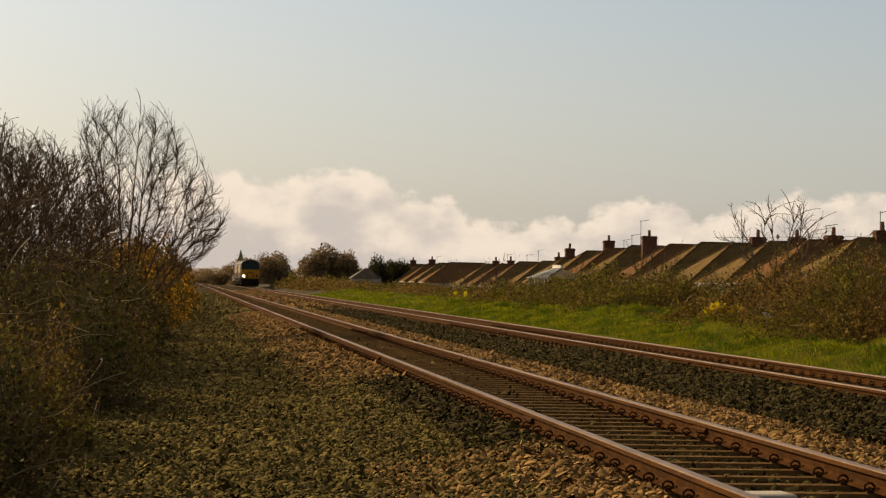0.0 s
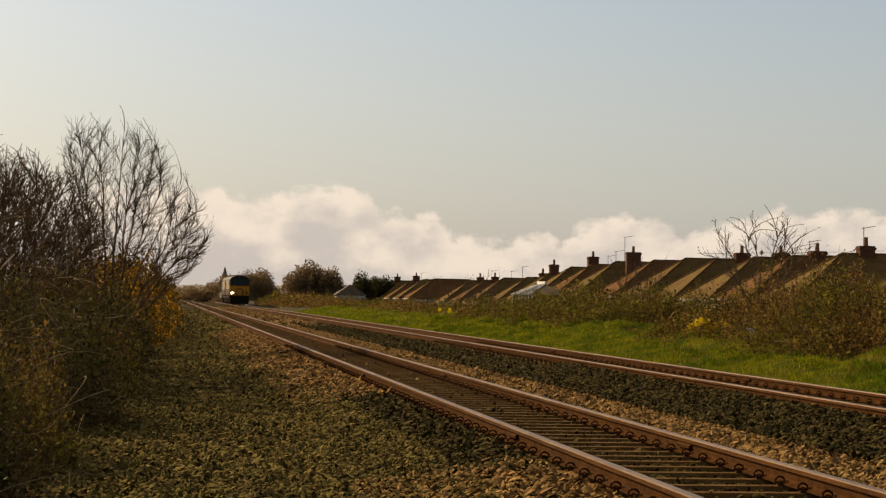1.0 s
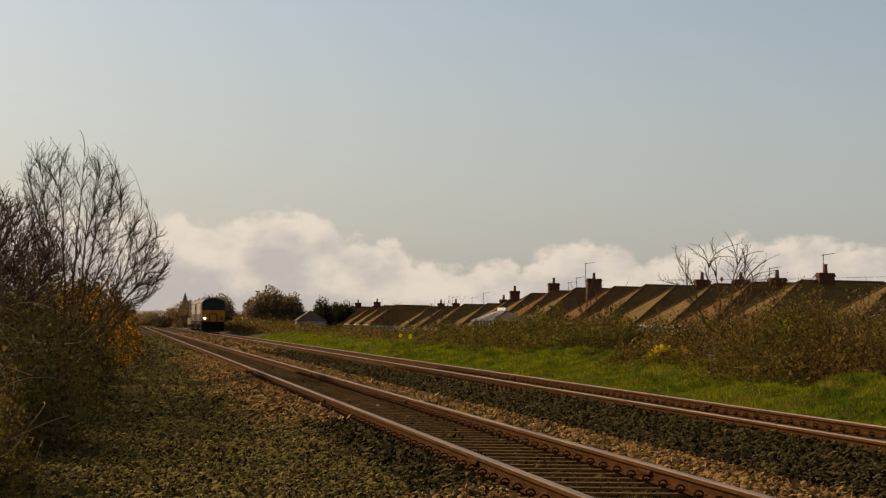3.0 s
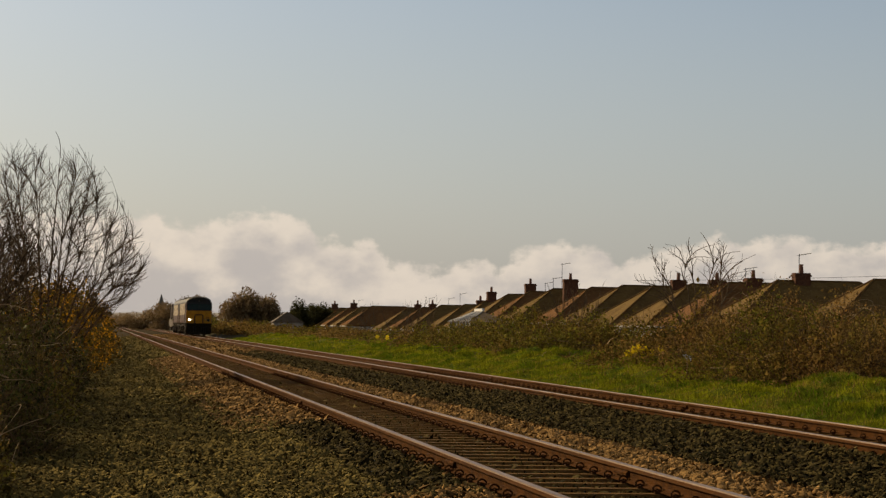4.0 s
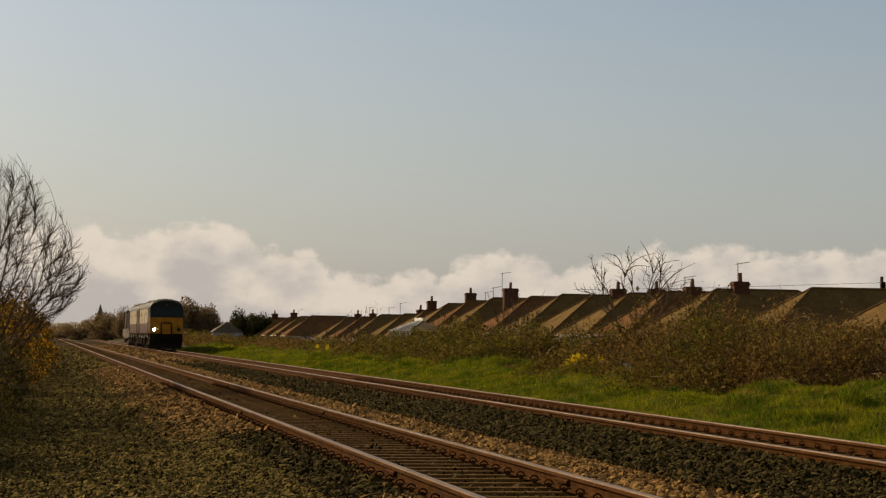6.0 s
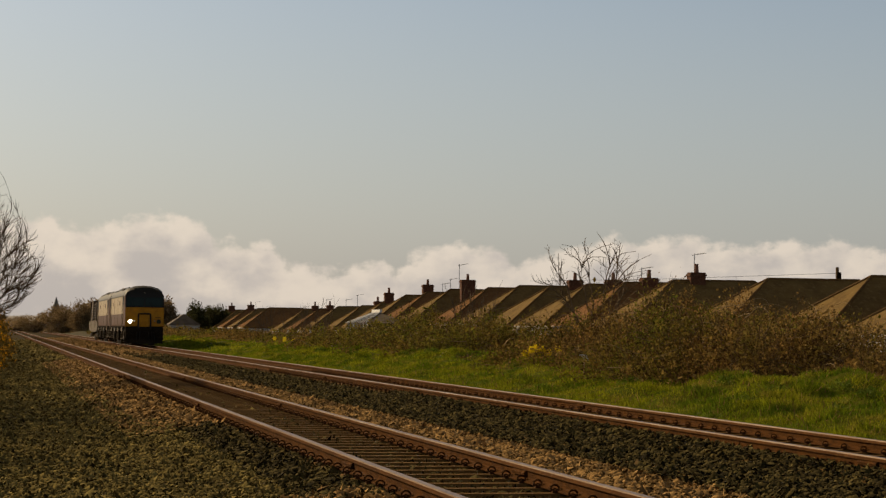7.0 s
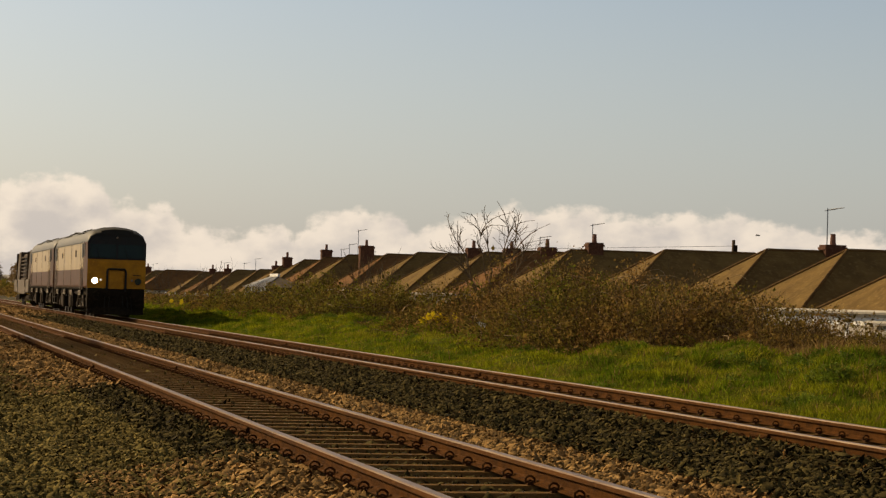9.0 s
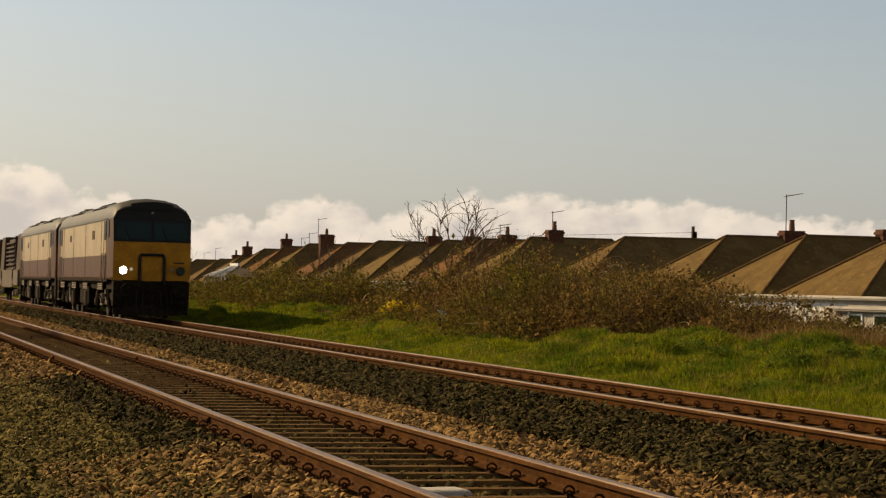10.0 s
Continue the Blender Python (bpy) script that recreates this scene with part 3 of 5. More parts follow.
def loco(label, at, end_colour="warn_yellow"):
    L = 19.38
    t = thing("diesel_locomotive", label, "locomotive", at, group="train")
    body = part("body", loco_body(L), [M["maroon"], M["cream"], M["loco_roof"], M[end_colour], M["black"]], t, "maroon lower sides, cream upper panels" + (" and yellow ends" if end_colour == "warn_yellow" else ""))
    body.data.polygons.foreach_set("use_smooth", [i in (2, 4) and len(p.vertices) == 4 for p in body.data.polygons for i in (p.material_index,)])
    for y0, s in ((0.0, 1), (L, -1)):
        def Y(d):
            return y0 + s * d
        # windscreen in a black surround
        for x0, x1 in ((-1.22, -0.05), (0.05, 1.22)):
            g = Geo()
            yb, yt = Y(0.0 + 0.02), Y(0.10)
            p = [(x0, yb - s * 0.03, 2.72), (x1, yb - s * 0.03, 2.72), (x1 * 0.98, yt - s * 0.03, 3.32), (x0 * 0.98, yt - s * 0.03, 3.32)]
            g.add(p + [(a, b + s * 0.05, c) for a, b, c in p], [(0, 1, 2, 3), (4, 7, 6, 5), (0, 4, 5, 1), (1, 5, 6, 2), (2, 6, 7, 3), (3, 7, 4, 0)])
            w = part("windscreen", g, M["glass_dark"], t, "dark tinted windscreen pane")
            g = Geo().tube([(x0 + 0.5, yb - s * 0.07, 2.62), (x0 + 0.3, Y(0.06) - s * 0.07, 3.1)], 0.012, 5)
            part("wiper", g, M["black"], w)
        g = Geo().box(-1.3, 1.3, Y(-0.02), Y(0.02), 2.64, 2.70)
        part("waist_trim", g, M["black"], t)
        # roof visor over the screens
        g = Geo()
        for k in range(9):
            x = -0.72 + 0.18 * k
            g.v += [(x, Y(0.12), 3.72), (x, Y(0.24), 4.02 - 0.08 * (x / 0.72) ** 2)]
        g.f += [(2 * k, 2 * k + 2, 2 * k + 3, 2 * k + 1) for k in range(8)]
        g.m += [0] * 8
        h = len(g.v)
        g.v += [(a, b + s * 0.5, c) for a, b, c in g.v]
        g.f += [(h + 2 * k, h + 2 * k + 1, h + 2 * k + 3, h + 2 * k + 2) for k in range(8)] + [(2 * k + 1, 2 * k + 3, h + 2 * k + 3, h + 2 * k + 1) for k in range(8)]
        g.m += [0] * 16
        part("roof_visor", g, M["black"], t)
        g = Geo().tube([(0.0, Y(0.2), 3.64), (0.0, Y(0.08), 3.64)], 0.045, 12)
        part("high_lamp", g, M["silver"], t, "small round lamp above the screens")
        # drop-head coupler housing
        g = Geo()
        for x in (-0.42, 0.42):
            g.tube([(x, Y(-0.04), 1.2), (x, Y(-0.04), 2.08), (x * 0.9, Y(-0.04), 2.2)], 0.05, 8)
        g.tube([(-0.38, Y(-0.04), 2.2), (0.38, Y(-0.04), 2.2)], 0.05, 8)
        h = part("coupler_housing", g, M["black"], t, "black tubular coupler guard")
        part("coupler_plate", Geo().box(-0.34, 0.34, Y(-0.035), Y(0.02), 1.3, 2.1), M[end_colour], h, bevel=0.02)
        for x, big in ((-0.98, True), (0.98, False)):
            g = Geo().tube([(x, Y(0.02), 1.66), (x, Y(-0.07), 1.66)], 0.15, 20)
            c = part("lamp_cluster", g, M["black"], t, "round lamp housing")
            g = Geo().tube([(x, Y(-0.05), 1.66), (x, Y(-0.085), 1.66)], 0.125, 20)
            part("headlight", g, M["headlight"] if big and s > 0 else M["glass_dark"], c, "lit headlight" if big and s > 0 else "unlit headlight lens")
            xm = x * 0.72
            g = Geo().tube([(xm, Y(0.02), 1.7), (xm, Y(-0.06), 1.7)], 0.055, 14)
            part("marker_light", g, M["marker"] if s > 0 and big else M["silver"], t, "small marker light")
        g = Geo()
        g.box(0.75, 1.1, Y(-0.012), Y(0.012), 1.92, 1.96)
        part("number_bar", g, M["black"], t)
        # buffer beam, buffers, plough, hoses
        g = Geo().box(-1.3, 1.3, Y(-0.02), Y(0.45), 0.42, 1.3)
        beam = part("buffer_beam", g, M["underframe"], t, bevel=0.04)
        for x in (-0.87, 0.87):
            g = Geo().tube([(x, Y(-0.02), 0.98), (x, Y(-0.42), 0.98)], 0.13, 14)
            g.tube([(x, Y(-0.42), 0.98), (x, Y(-0.47), 0.98)], 0.24, 18)
            part("buffer", g, M["underframe"], beam, bevel=0.01)
        for x in (-0.5, -0.3, 0.3, 0.5, 0.66):
            g = Geo().tube([(x, Y(-0.03), 0.95), (x, Y(-0.16), 0.85), (x * 1.05, Y(-0.17), 0.5), (x * 1.1, Y(-0.05), 0.38)], 0.028, 7)
            part("hose", g, M["black"], beam)
        g = Geo().tube([(0, Y(0), 0.95), (0, Y(-0.25), 0.93), (0, Y(-0.3), 0.7), (0, Y(-0.28), 0.5)], 0.05, 7)
        part("coupling_hook", g, M["underframe"], beam)
        g = Geo()
        p = [(-1.25, Y(0.12), 0.5), (0, Y(-0.28), 0.5), (1.25, Y(0.12), 0.5), (-1.28, Y(0.05), 0.16), (0, Y(-0.42), 0.13), (1.28, Y(0.05), 0.16)]
        g.add(p + [(a, b + s * 0.04, c) for a, b, c in p], [(0, 1, 4, 3), (1, 2, 5, 4), (6, 9, 10, 7), (7, 10, 11, 8), (0, 6, 7, 1), (1, 7, 8, 2), (3, 4, 10, 9), (4, 5, 11, 10), (0, 3, 9, 6), (2, 8, 11, 5)])
        part("snowplough", g, M["underframe"], t)
        # cab doors with windows, handrails
        for side in (-1, 1):
            x = side * HALF
            for d, w, z0, z1, nm in ((1.12, 0.28, 2.78, 3.36, "quarter_light"), (1.98, 0.24, 2.7, 3.36, "cab_window")):
                g = Geo().box(x - 0.02, x + 0.02, min(Y(d - w), Y(d + w)), max(Y(d - w), Y(d + w)), z0, z1)
                part(nm, g, M["black"], t, bevel=0.01)
            g = Geo()
            for a, b in ((1.58, 1.62), (2.32, 2.36)):
                g.box(x - 0.012, x + 0.012, min(Y(a), Y(b)), max(Y(a), Y(b)), SILL + 0.1, CANT)
            door = part("cab_door", g, M["black"], t, "dark cab door seams")
            for d in (1.52, 2.44):
                g = Geo().tube([(x + side * 0.05, Y(d), 1.25), (x + side * 0.05, Y(d), 2.25)], 0.018, 6)
                part("handrail", g, M["silver"], door)
            g = Geo().box(min(x - 0.05 * side, x + 0.10 * side), max(x - 0.05 * side, x + 0.10 * side), min(Y(1.7), Y(2.25)), max(Y(1.7), Y(2.25)), 0.45, 0.49)
            part("cab_step", g, M["silver"], t)
            g = Geo().box(min(x - 0.05 * side, x + 0.10 * side), max(x - 0.05 * side, x + 0.10 * side), min(Y(1.7), Y(2.25)), max(Y(1.7), Y(2.25)), 0.78, 0.82)
            part("cab_step", g, M["flask"], t)
    for side in (-1, 1):
        x = side * HALF
        # side windows and doors along the engine room
        for y, w, z0, z1 in ((5.6, 0.35, 2.78, 3.1), (13.6, 0.3, 2.8, 3.06)):
            part("side_window", Geo().box(x - 0.015, x + 0.015, y - w, y + w, z0, z1), M["flask"], t, bevel=0.008)
        for y in (3.1, 8.2, 12.5, 16.3):
            part("panel_seam", Geo().box(x - 0.008, x + 0.008, y - 0.015, y + 0.015, SILL + 0.1, CANT - 0.05), M["underframe"], t)
        part("cant_rail", Geo().box(x - 0.02, x + 0.02, 1.2, L - 1.2, CANT - 0.07, CANT - 0.03), M["loco_roof"], t)
        part("sill_strip", Geo().box(x - 0.03, x + 0.025, 1.0, L - 1.0, SILL - 0.06, SILL + 0.02), M["underframe"], t)
        # tanks, battery boxes and vents between the bogies
        part("battery_box", Geo().box(x - 0.55 if side > 0 else x, x if side > 0 else x + 0.55, 6.8, 8.9, 0.42, 1.05), M["underframe"], t, bevel=0.03)
        for k, y in enumerate((7.2, 7.7, 11.6, 12.1)):
            part("air_tank", Geo().tube([(x - side * 0.1, y, 0.35), (x - side * 0.1, y, 0.9)], 0.17, 12), M["flask"] if k % 2 else M["underframe"], t, "dusty air tank")
        for y in (3.2, 8.0, 12.0, 16.4):
            v = part("bogie_vent", Geo().box(min(x, x - side * 0.05), max(x, x - side * 0.05), y - 0.75, y + 0.75, 0.96, 1.22), M["underframe"], t)
            for i in range(4):
                part("slat", Geo().box(x - 0.01, x + 0.035, y - 0.7, y + 0.7, 0.98 + 0.06 * i, 1.01 + 0.06 * i), M["silver"], v)
    # roof grilles and exhaust
    for y in (4.5, 6.0, 7.5, 12.0, 13.5, 15.0):
        for side in (-1, 1):
            g = Geo()
            for i in range(6):
                yy = y - 0.55 + 0.2 * i
                g.add([(side * 0.78, yy, 4.06), (side * 1.16, yy, 3.84), (side * 1.16, yy + 0.05, 3.89), (side * 0.78, yy + 0.05, 4.11)], [(0, 1, 2, 3), (3, 2, 1, 0)])
            part("roof_grille", g, M["underframe"], t)
    part("fan_cowl", Geo().tube([(0, 16.0, 4.1), (0, 16.0, 4.22)], 0.62, 20), M["loco_roof"], t, bevel=0.02)
    part("exhaust", Geo().box(-0.2, 0.2, 9.4, 10.2, 4.1, 4.25), M["underframe"], t, bevel=0.03)
    part("fuel_tank", Geo().box(-1.2, 1.2, 9.0, 11.4, 0.38, 1.1, taper=0.0), M["underframe"], t, bevel=0.08)
    part("chassis", Geo().box(-1.25, 1.25, 0.4, L - 0.4, 1.0, 1.28), M["underframe"], t)
    bogie(t, 3.6)
    bogie(t, L - 3.6)
    return t


def flask_wagon(at):
    L = 16.5
    t = thing("flask_wagon", "low grey flat wagon carrying a ribbed brown flask between end bulkheads", "wagon", at, group="train")
    part("chassis", Geo().box(-1.2, 1.2, 0.3, L - 0.3, 0.85, 1.1), M["underframe"], t)
    for side in (-1, 1):
        x = side * 1.25
        for y0, y1, z0 in ((0.5, 3.6, 0.62), (4.6, 11.9, 0.5), (12.9, 16.0, 0.62)):
            part("side_skirt", Geo().box(x - 0.06, x + 0.06, y0, y1, z0 + 0.3, 1.75), M["wagon_side"], t, "grey-brown steel side panel", bevel=0.02)
        for y in (3.9, 12.4):
            part("handbrake_wheel", Geo().tube([(x, y, 1.05), (x + side * 0.08, y, 1.05)], 0.22, 14), M["silver"], t)
    for y0, y1 in ((1.0, 3.7), (12.8, 15.5)):
        part("end_cover", Geo().box(-1.2, 1.2, y0, y1, 1.1, 3.7, taper=0.12), M["flask"], t, "dark brown end housing", bevel=0.05)
        part("end_plate", Geo().box(-1.22, 1.22, y1 + 0.03, y1 + 0.13, 1.1, 3.6), M["flask"], t)
    f = part("flask", Geo().box(-1.05, 1.05, 5.6, 10.9, 1.1, 3.5, taper=0.06), M["flask"], t, "ribbed brown steel flask", bevel=0.05)
    for i in range(9):
        z = 1.3 + i * 0.24
        part("rib", Geo().box(-1.16, 1.16, 5.5, 11.0, z, z + 0.08), M["flask"], f)
    for y in (3.0, L - 3.0):
        b = part("bogie", Geo().box(-1.0, 1.0, y - 1.5, y + 1.5, 0.55, 0.75), M["underframe"], t)
        for side in (-1, 1):
            part("side_frame", Geo().box(side * 1.1 - 0.07, side * 1.1 + 0.07, y - 1.5, y + 1.5, 0.4, 0.72), M["underframe"], b, bevel=0.02)
            for k in (-0.95, 0.95):
                part("axlebox", Geo().tube([(side * 1.1, y + k, 0.48), (side * 1.28, y + k, 0.48)], 0.15, 12), M["silver"], b)
        for k in (-0.95, 0.95):
            wheelset(y + k, b)
    for y, s in ((0, 1), (L, -1)):
        for x in (-0.87, 0.87):
            part("buffer", Geo().tube([(x, y + s * 0.3, 0.98), (x, y - s * 0.25, 0.98)], 0.2, 14), M["underframe"], t)
    return t


TRACK_MID = FAR_X + GAUGE / 2
LEAD = loco("maroon and cream diesel locomotive with yellow nose and one lit headlight", pose(TRACK_MID, 71, 0))
# maroon replaces yellow on its ends, putting the gap's shade into the colour
SECOND = loco("second maroon and cream diesel locomotive coupled behind the first", pose(TRACK_MID, 91.6, 0), "maroon")
WAGON = flask_wagon(pose(TRACK_MID, 112.0, 0))

# ---- bungalows beyond the hedge ----
ROW_X, HALF_W, ROOF_H = 34.2, 3.8, 2.75


def roof_faces(x0, x1, w, z0, z1, over=0.25):
    a, b = x0 - over, x1 + over
    w += over
    return [(a, -w, z0), (b, -w, z0), (b, w, z0), (a, w, z0), (a + w, 0, z1), (b - w, 0, z1)]


def bungalow(y, apex_z, roof="roof_tile", chimney=None, label="", aerial=None, depth=12.5, w=HALF_W):
    base = ground_z(ROW_X + 4)
    eave = apex_z - ROOF_H * w / HALF_W
    t = thing("bungalow", label or "rendered bungalow with a hipped brown tiled roof", "house", pose(ROW_X, y, 0), group="row of bungalows")
    wall = Geo().box(0.0, depth, -w, w, base - 0.4, eave)
    wall = part("wall", wall, M["render_wall"], t)
    p = roof_faces(0.0, depth, w, eave, apex_z)
    g = Geo().add(p + [(x, yy, z - 0.14) for x, yy, z in p], [(0, 3, 4), (1, 5, 2), (0, 4, 5, 1), (2, 5, 4, 3), (6, 7, 8, 9)] + [(0, 1, 7, 6), (1, 2, 8, 7), (2, 3, 9, 8), (3, 0, 6, 9)])
    r = part("roof", g, M[roof], t)
    # courses of tiles standing a little proud
    course = Geo()
    n = 26
    for i in range(n):
        u = i / n
        z = eave + (apex_z - eave) * u + 0.012
        q = [Vector(a) for a in p]
        def at(a, b, k):
            return q[a].lerp(q[b], k)
        for a, b, c, d in ((0, 3, 4, 4), (0, 1, 4, 5), (3, 2, 4, 5)):
            p0, p1 = at(a, c, u), at(b, d, u)
            p2, p3 = at(b, d, u + 1.0 / n), at(a, c, u + 1.0 / n)
            up = Vector((0, 0, 0.006))
            course.add([p0 + up, p1 + up, p2 + Vector((0, 0, 0.003)), p3 + Vector((0, 0, 0.003)), p0, p1], [(0, 1, 2, 3), (0, 4, 5, 1)])
    c = part("tiling", course, M[roof], r)
    tagged(c, kind="stuff")
    for a, b in ((4, 5), (0, 4), (3, 4), (1, 5), (2, 5)):
        g = Geo().tube([Vector(p[a]) + Vector((0, 0, 0.02)), Vector(p[b]) + Vector((0, 0, 0.02))], 0.07, 6)
        part("ridge_tiles", g, M["ridge"], r)
    part("fascia", Geo().box(-0.30, -0.24, -w - 0.25, w + 0.25, eave - 0.2, eave - 0.06), M["render_wall"], t, "pale painted fascia board")
    for yy in (-2.0, 1.6):
        wn = part("window", Geo().box(-0.05, 0.06, yy - 0.8, yy + 0.8, base + 0.95, base + 2.1), M["white_paint"], wall)
        part("pane", Geo().box(-0.065, -0.055, yy - 0.7, yy + 0.7, base + 1.03, base + 2.02), M["glass_dark"], wn)
    if chimney:
        cx, cy, top, wid = chimney
        g = Geo().box(cx - wid, cx + wid, cy - 0.35, cy + 0.35, apex_z - 2.6, top - 0.22)
        g.box(cx - wid - 0.05, cx + wid + 0.05, cy - 0.4, cy + 0.4, top - 0.22, top - 0.1)
        g.box(cx - wid, cx + wid, cy - 0.35, cy + 0.35, top - 0.1, top)
        ch = part("chimney", g, M["brick"], t, "red brick chimney stack")
        part("chimney_pot", Geo().tube([(cx, cy, top), (cx, cy, top + 0.45), (cx, cy, top + 0.5)], [0.14, 0.11, 0.13], 10), M["pot"], ch)
    if aerial:
        ax, h = aerial
        g = Geo().tube([(ax, 0.2, apex_z - 0.3), (ax, 0.2, apex_z + h)], 0.025, 5)
        g.tube([(ax - 0.15, 0.2, apex_z + h - 0.12), (ax + 0.75, 0.1, apex_z + h + 0.05)], 0.02, 4)
        for k in range(8):
            xx = ax + 0.05 + 0.09 * k
            g.tube([(xx, -0.1, apex_z + h - 0.05 + 0.015 * k), (xx, 0.45, apex_z + h - 0.05 + 0.015 * k)], 0.01, 4)
        part("aerial", g, M["metal_grey"], t, "thin television aerial on a mast")
    return t
# along the line, ridge height, roof, chimney (in from the eaves, across, top, half width), aerial (in, height)
HOUSES = [
    (352.0, 4.30, "roof_red", (4.4, 0, 5.0, 0.5), None),
    (338.0, 4.10, "roof_tile", None, None),
    (325.0, 4.20, "roof_red", (4.4, 0, 4.9, 0.5), (5.2, 1.2)),
    (311.0, 4.20, "roof_tile", None, None),
    (298.0, 4.20, "roof_red", None, None),
    (262.0, 3.75, "roof_tile", (5.0, 0, 4.2, 0.4), (6.5, 1.3)),
    (250.0, 3.70, "roof_red", (5.0, 0, 4.15, 0.4), (7.0, 1.2)),
    (236.0, 3.85, "roof_tile", None, (6.0, 1.4)),
    (220.4, 3.80, "roof_tile", (5.5, 0, 4.3, 0.4), None),
    (207.0, 4.15, "roof_tile", (4.2, 0, 5.0, 0.45), None),
    (196.0, 4.58, "roof_tile", (5.9, 0, 5.63, 0.5), (7.4, 1.2)),
    (186.0, 4.70, "roof_red", None, (6.0, 1.3)),
    (176.0, 4.79, "roof_tile", (4.85, -2.0, 5.60, 0.6), (4.6, 2.2)),
    (161.8, 4.68, "roof_red", None, None),
    (151.7, 4.66, "roof_tile", None, None),
    (142.9, 4.45, "roof_tile", (5.6, 0, 4.95, 0.5), None),
    (133.5, 4.42, "roof_tile", (5.6, 0, 4.75, 0.5), (7.6, 1.2)),
    (124.8, 4.37, "roof_red", (5.3, 0, 4.70, 0.5), (8.3, 1.9)),
    (115.5, 4.32, "roof_tile", (5.2, 0, 4.80, 0.45), None),
    (100.3, 4.07, "roof_tile", None, None),
    (87.5, 3.91, "roof_tile", (7.0, 0, 4.25, 0.5), (6.8, 2.0)),
    (79.3, 3.77, "roof_tile", (7.6, 0, 4.15, 0.5), None),
    (70.9, 3.72, "roof_tile", None, None),
]
for y, z, roof, ch, ae in HOUSES:
    bungalow(y, z, roof, ch, "", ae)


# flat-roofed additions and small buildings in the gardens
def outbuilding(label, x, y0, y1, z0, z1, deep, wall="grey_wall", windows=(), fascia="render_wall", category="outbuilding", name="outbuilding"):
    t = thing(name, label, category, pose(x, (y0 + y1) / 2, 0))
    h = (y1 - y0) / 2
    w = part("wall", Geo().box(0, deep, -h, h, z0, z1 - 0.12), M[wall], t)
    part("roof", Geo().box(-0.2, deep + 0.2, -h - 0.2, h + 0.2, z1 - 0.12, z1), M["grey_wall"], t, bevel=0.01)
    part("fascia", Geo().box(-0.24, -0.205, -h - 0.2, h + 0.2, z1 - 0.06, z1 + 0.015), M[fascia], t, "weathered pale fascia")
    for a, b, c, d in windows:
        f = part("window", Geo().box(-0.05, 0.03, a - y0 - h, b - y0 - h, c, d), M["white_paint"], w)
        part("pane", Geo().box(-0.065, -0.052, a - y0 - h + 0.08, b - y0 - h - 0.08, c + 0.07, d - 0.07), M["glass_dark"], f)
    return t


outbuilding("long flat-roofed rear addition with a white roof edge", 32.2, 60.0, 74.5, -2.3, 1.33, 2.0)
outbuilding("low felt-roofed garden shed with small windows", 28.2, 48.0, 56.8, -2.2, 1.02, 2.6, "grey_wall", ((55.0, 55.9, 0.45, 0.85), (53.0, 54.3, 0.45, 0.85), (50.5, 52.0, 0.45, 0.85)))
outbuilding("white-edged garden lean-to with a flat roof", 29.0, 107.6, 116.0, -2.2, 1.6, 3.0)
outbuilding("long pale far platform shelter", 17.5, 328, 334, -0.5, 1.15, 2.8, "render_wall")


def conservatory(x, y, w, z0, z1):
    t = thing("conservatory", "white-framed glazed conservatory with a pitched glass roof", "conservatory", pose(x, y, 0))
    body = part("glazing", Geo().box(0, 3.5, -w, w, z0, z1), M["glass_dark"], t)
    for k in range(7):
        yy = -w + 2 * w * k / 6
        part("mullion", Geo().box(-0.06, 0.04, yy - 0.05, yy + 0.05, z0, z1), M["white_paint"], body)
    top = z1 + 0.95
    g = Geo().add([(-0.2, -w - 0.2, z1), (3.6, -w - 0.2, z1), (3.6, w + 0.2, z1), (-0.2, w + 0.2, z1), (1.7, -w * 0.35, top), (1.7, w * 0.35, top)], [(0, 3, 5, 4), (1, 4, 5, 2), (0, 4, 1), (3, 2, 5), (0, 1, 2, 3)])
    r = part("glass_roof", g, M["wagon_side"], t, "pale translucent roof sheets")
    for k in range(9):
        f = k / 8
        a = Vector((-0.2, -w - 0.2 + (2 * w + 0.4) * f, z1 + 0.03))
        b = Vector((1.7, -w * 0.35 + 0.7 * w * f, top + 0.03))
        part("glazing_bar", Geo().tube([a, b], 0.045, 5), M["white_paint"], r)
    part("crest", Geo().box(1.6, 1.8, -w * 0.4, w * 0.4, top, top + 0.25), M["white_paint"], r)


conservatory(31.0, 182.0, 5.0, -2.2, 1.85)


def pergola(x, y0, y1, z):
    t = thing("pergola", "white timber pergola in a back garden", "pergola", pose(x, 0, 0))
    for dx in (0, 1.2):
        part("beam", Geo().box(dx - 0.04, dx + 0.04, y0, y1, z - 0.14, z), M["white_paint"], t)
    for k in range(8):
        y = y0 + 0.2 + (y1 - y0 - 0.4) * k / 7
        part("rafter", Geo().box(-0.25, 1.45, y - 0.03, y + 0.03, z, z + 0.1), M["white_paint"], t)
    for y in (y0 + 0.2, y1 - 0.2):
        for dx in (0, 1.2):
            part("post", Geo().box(dx - 0.05, dx + 0.05, y - 0.05, y + 0.05, ground_z(x) - 0.2, z - 0.1), M["white_paint"], t)


pergola(30.0, 62.3, 67.0, 0.98)


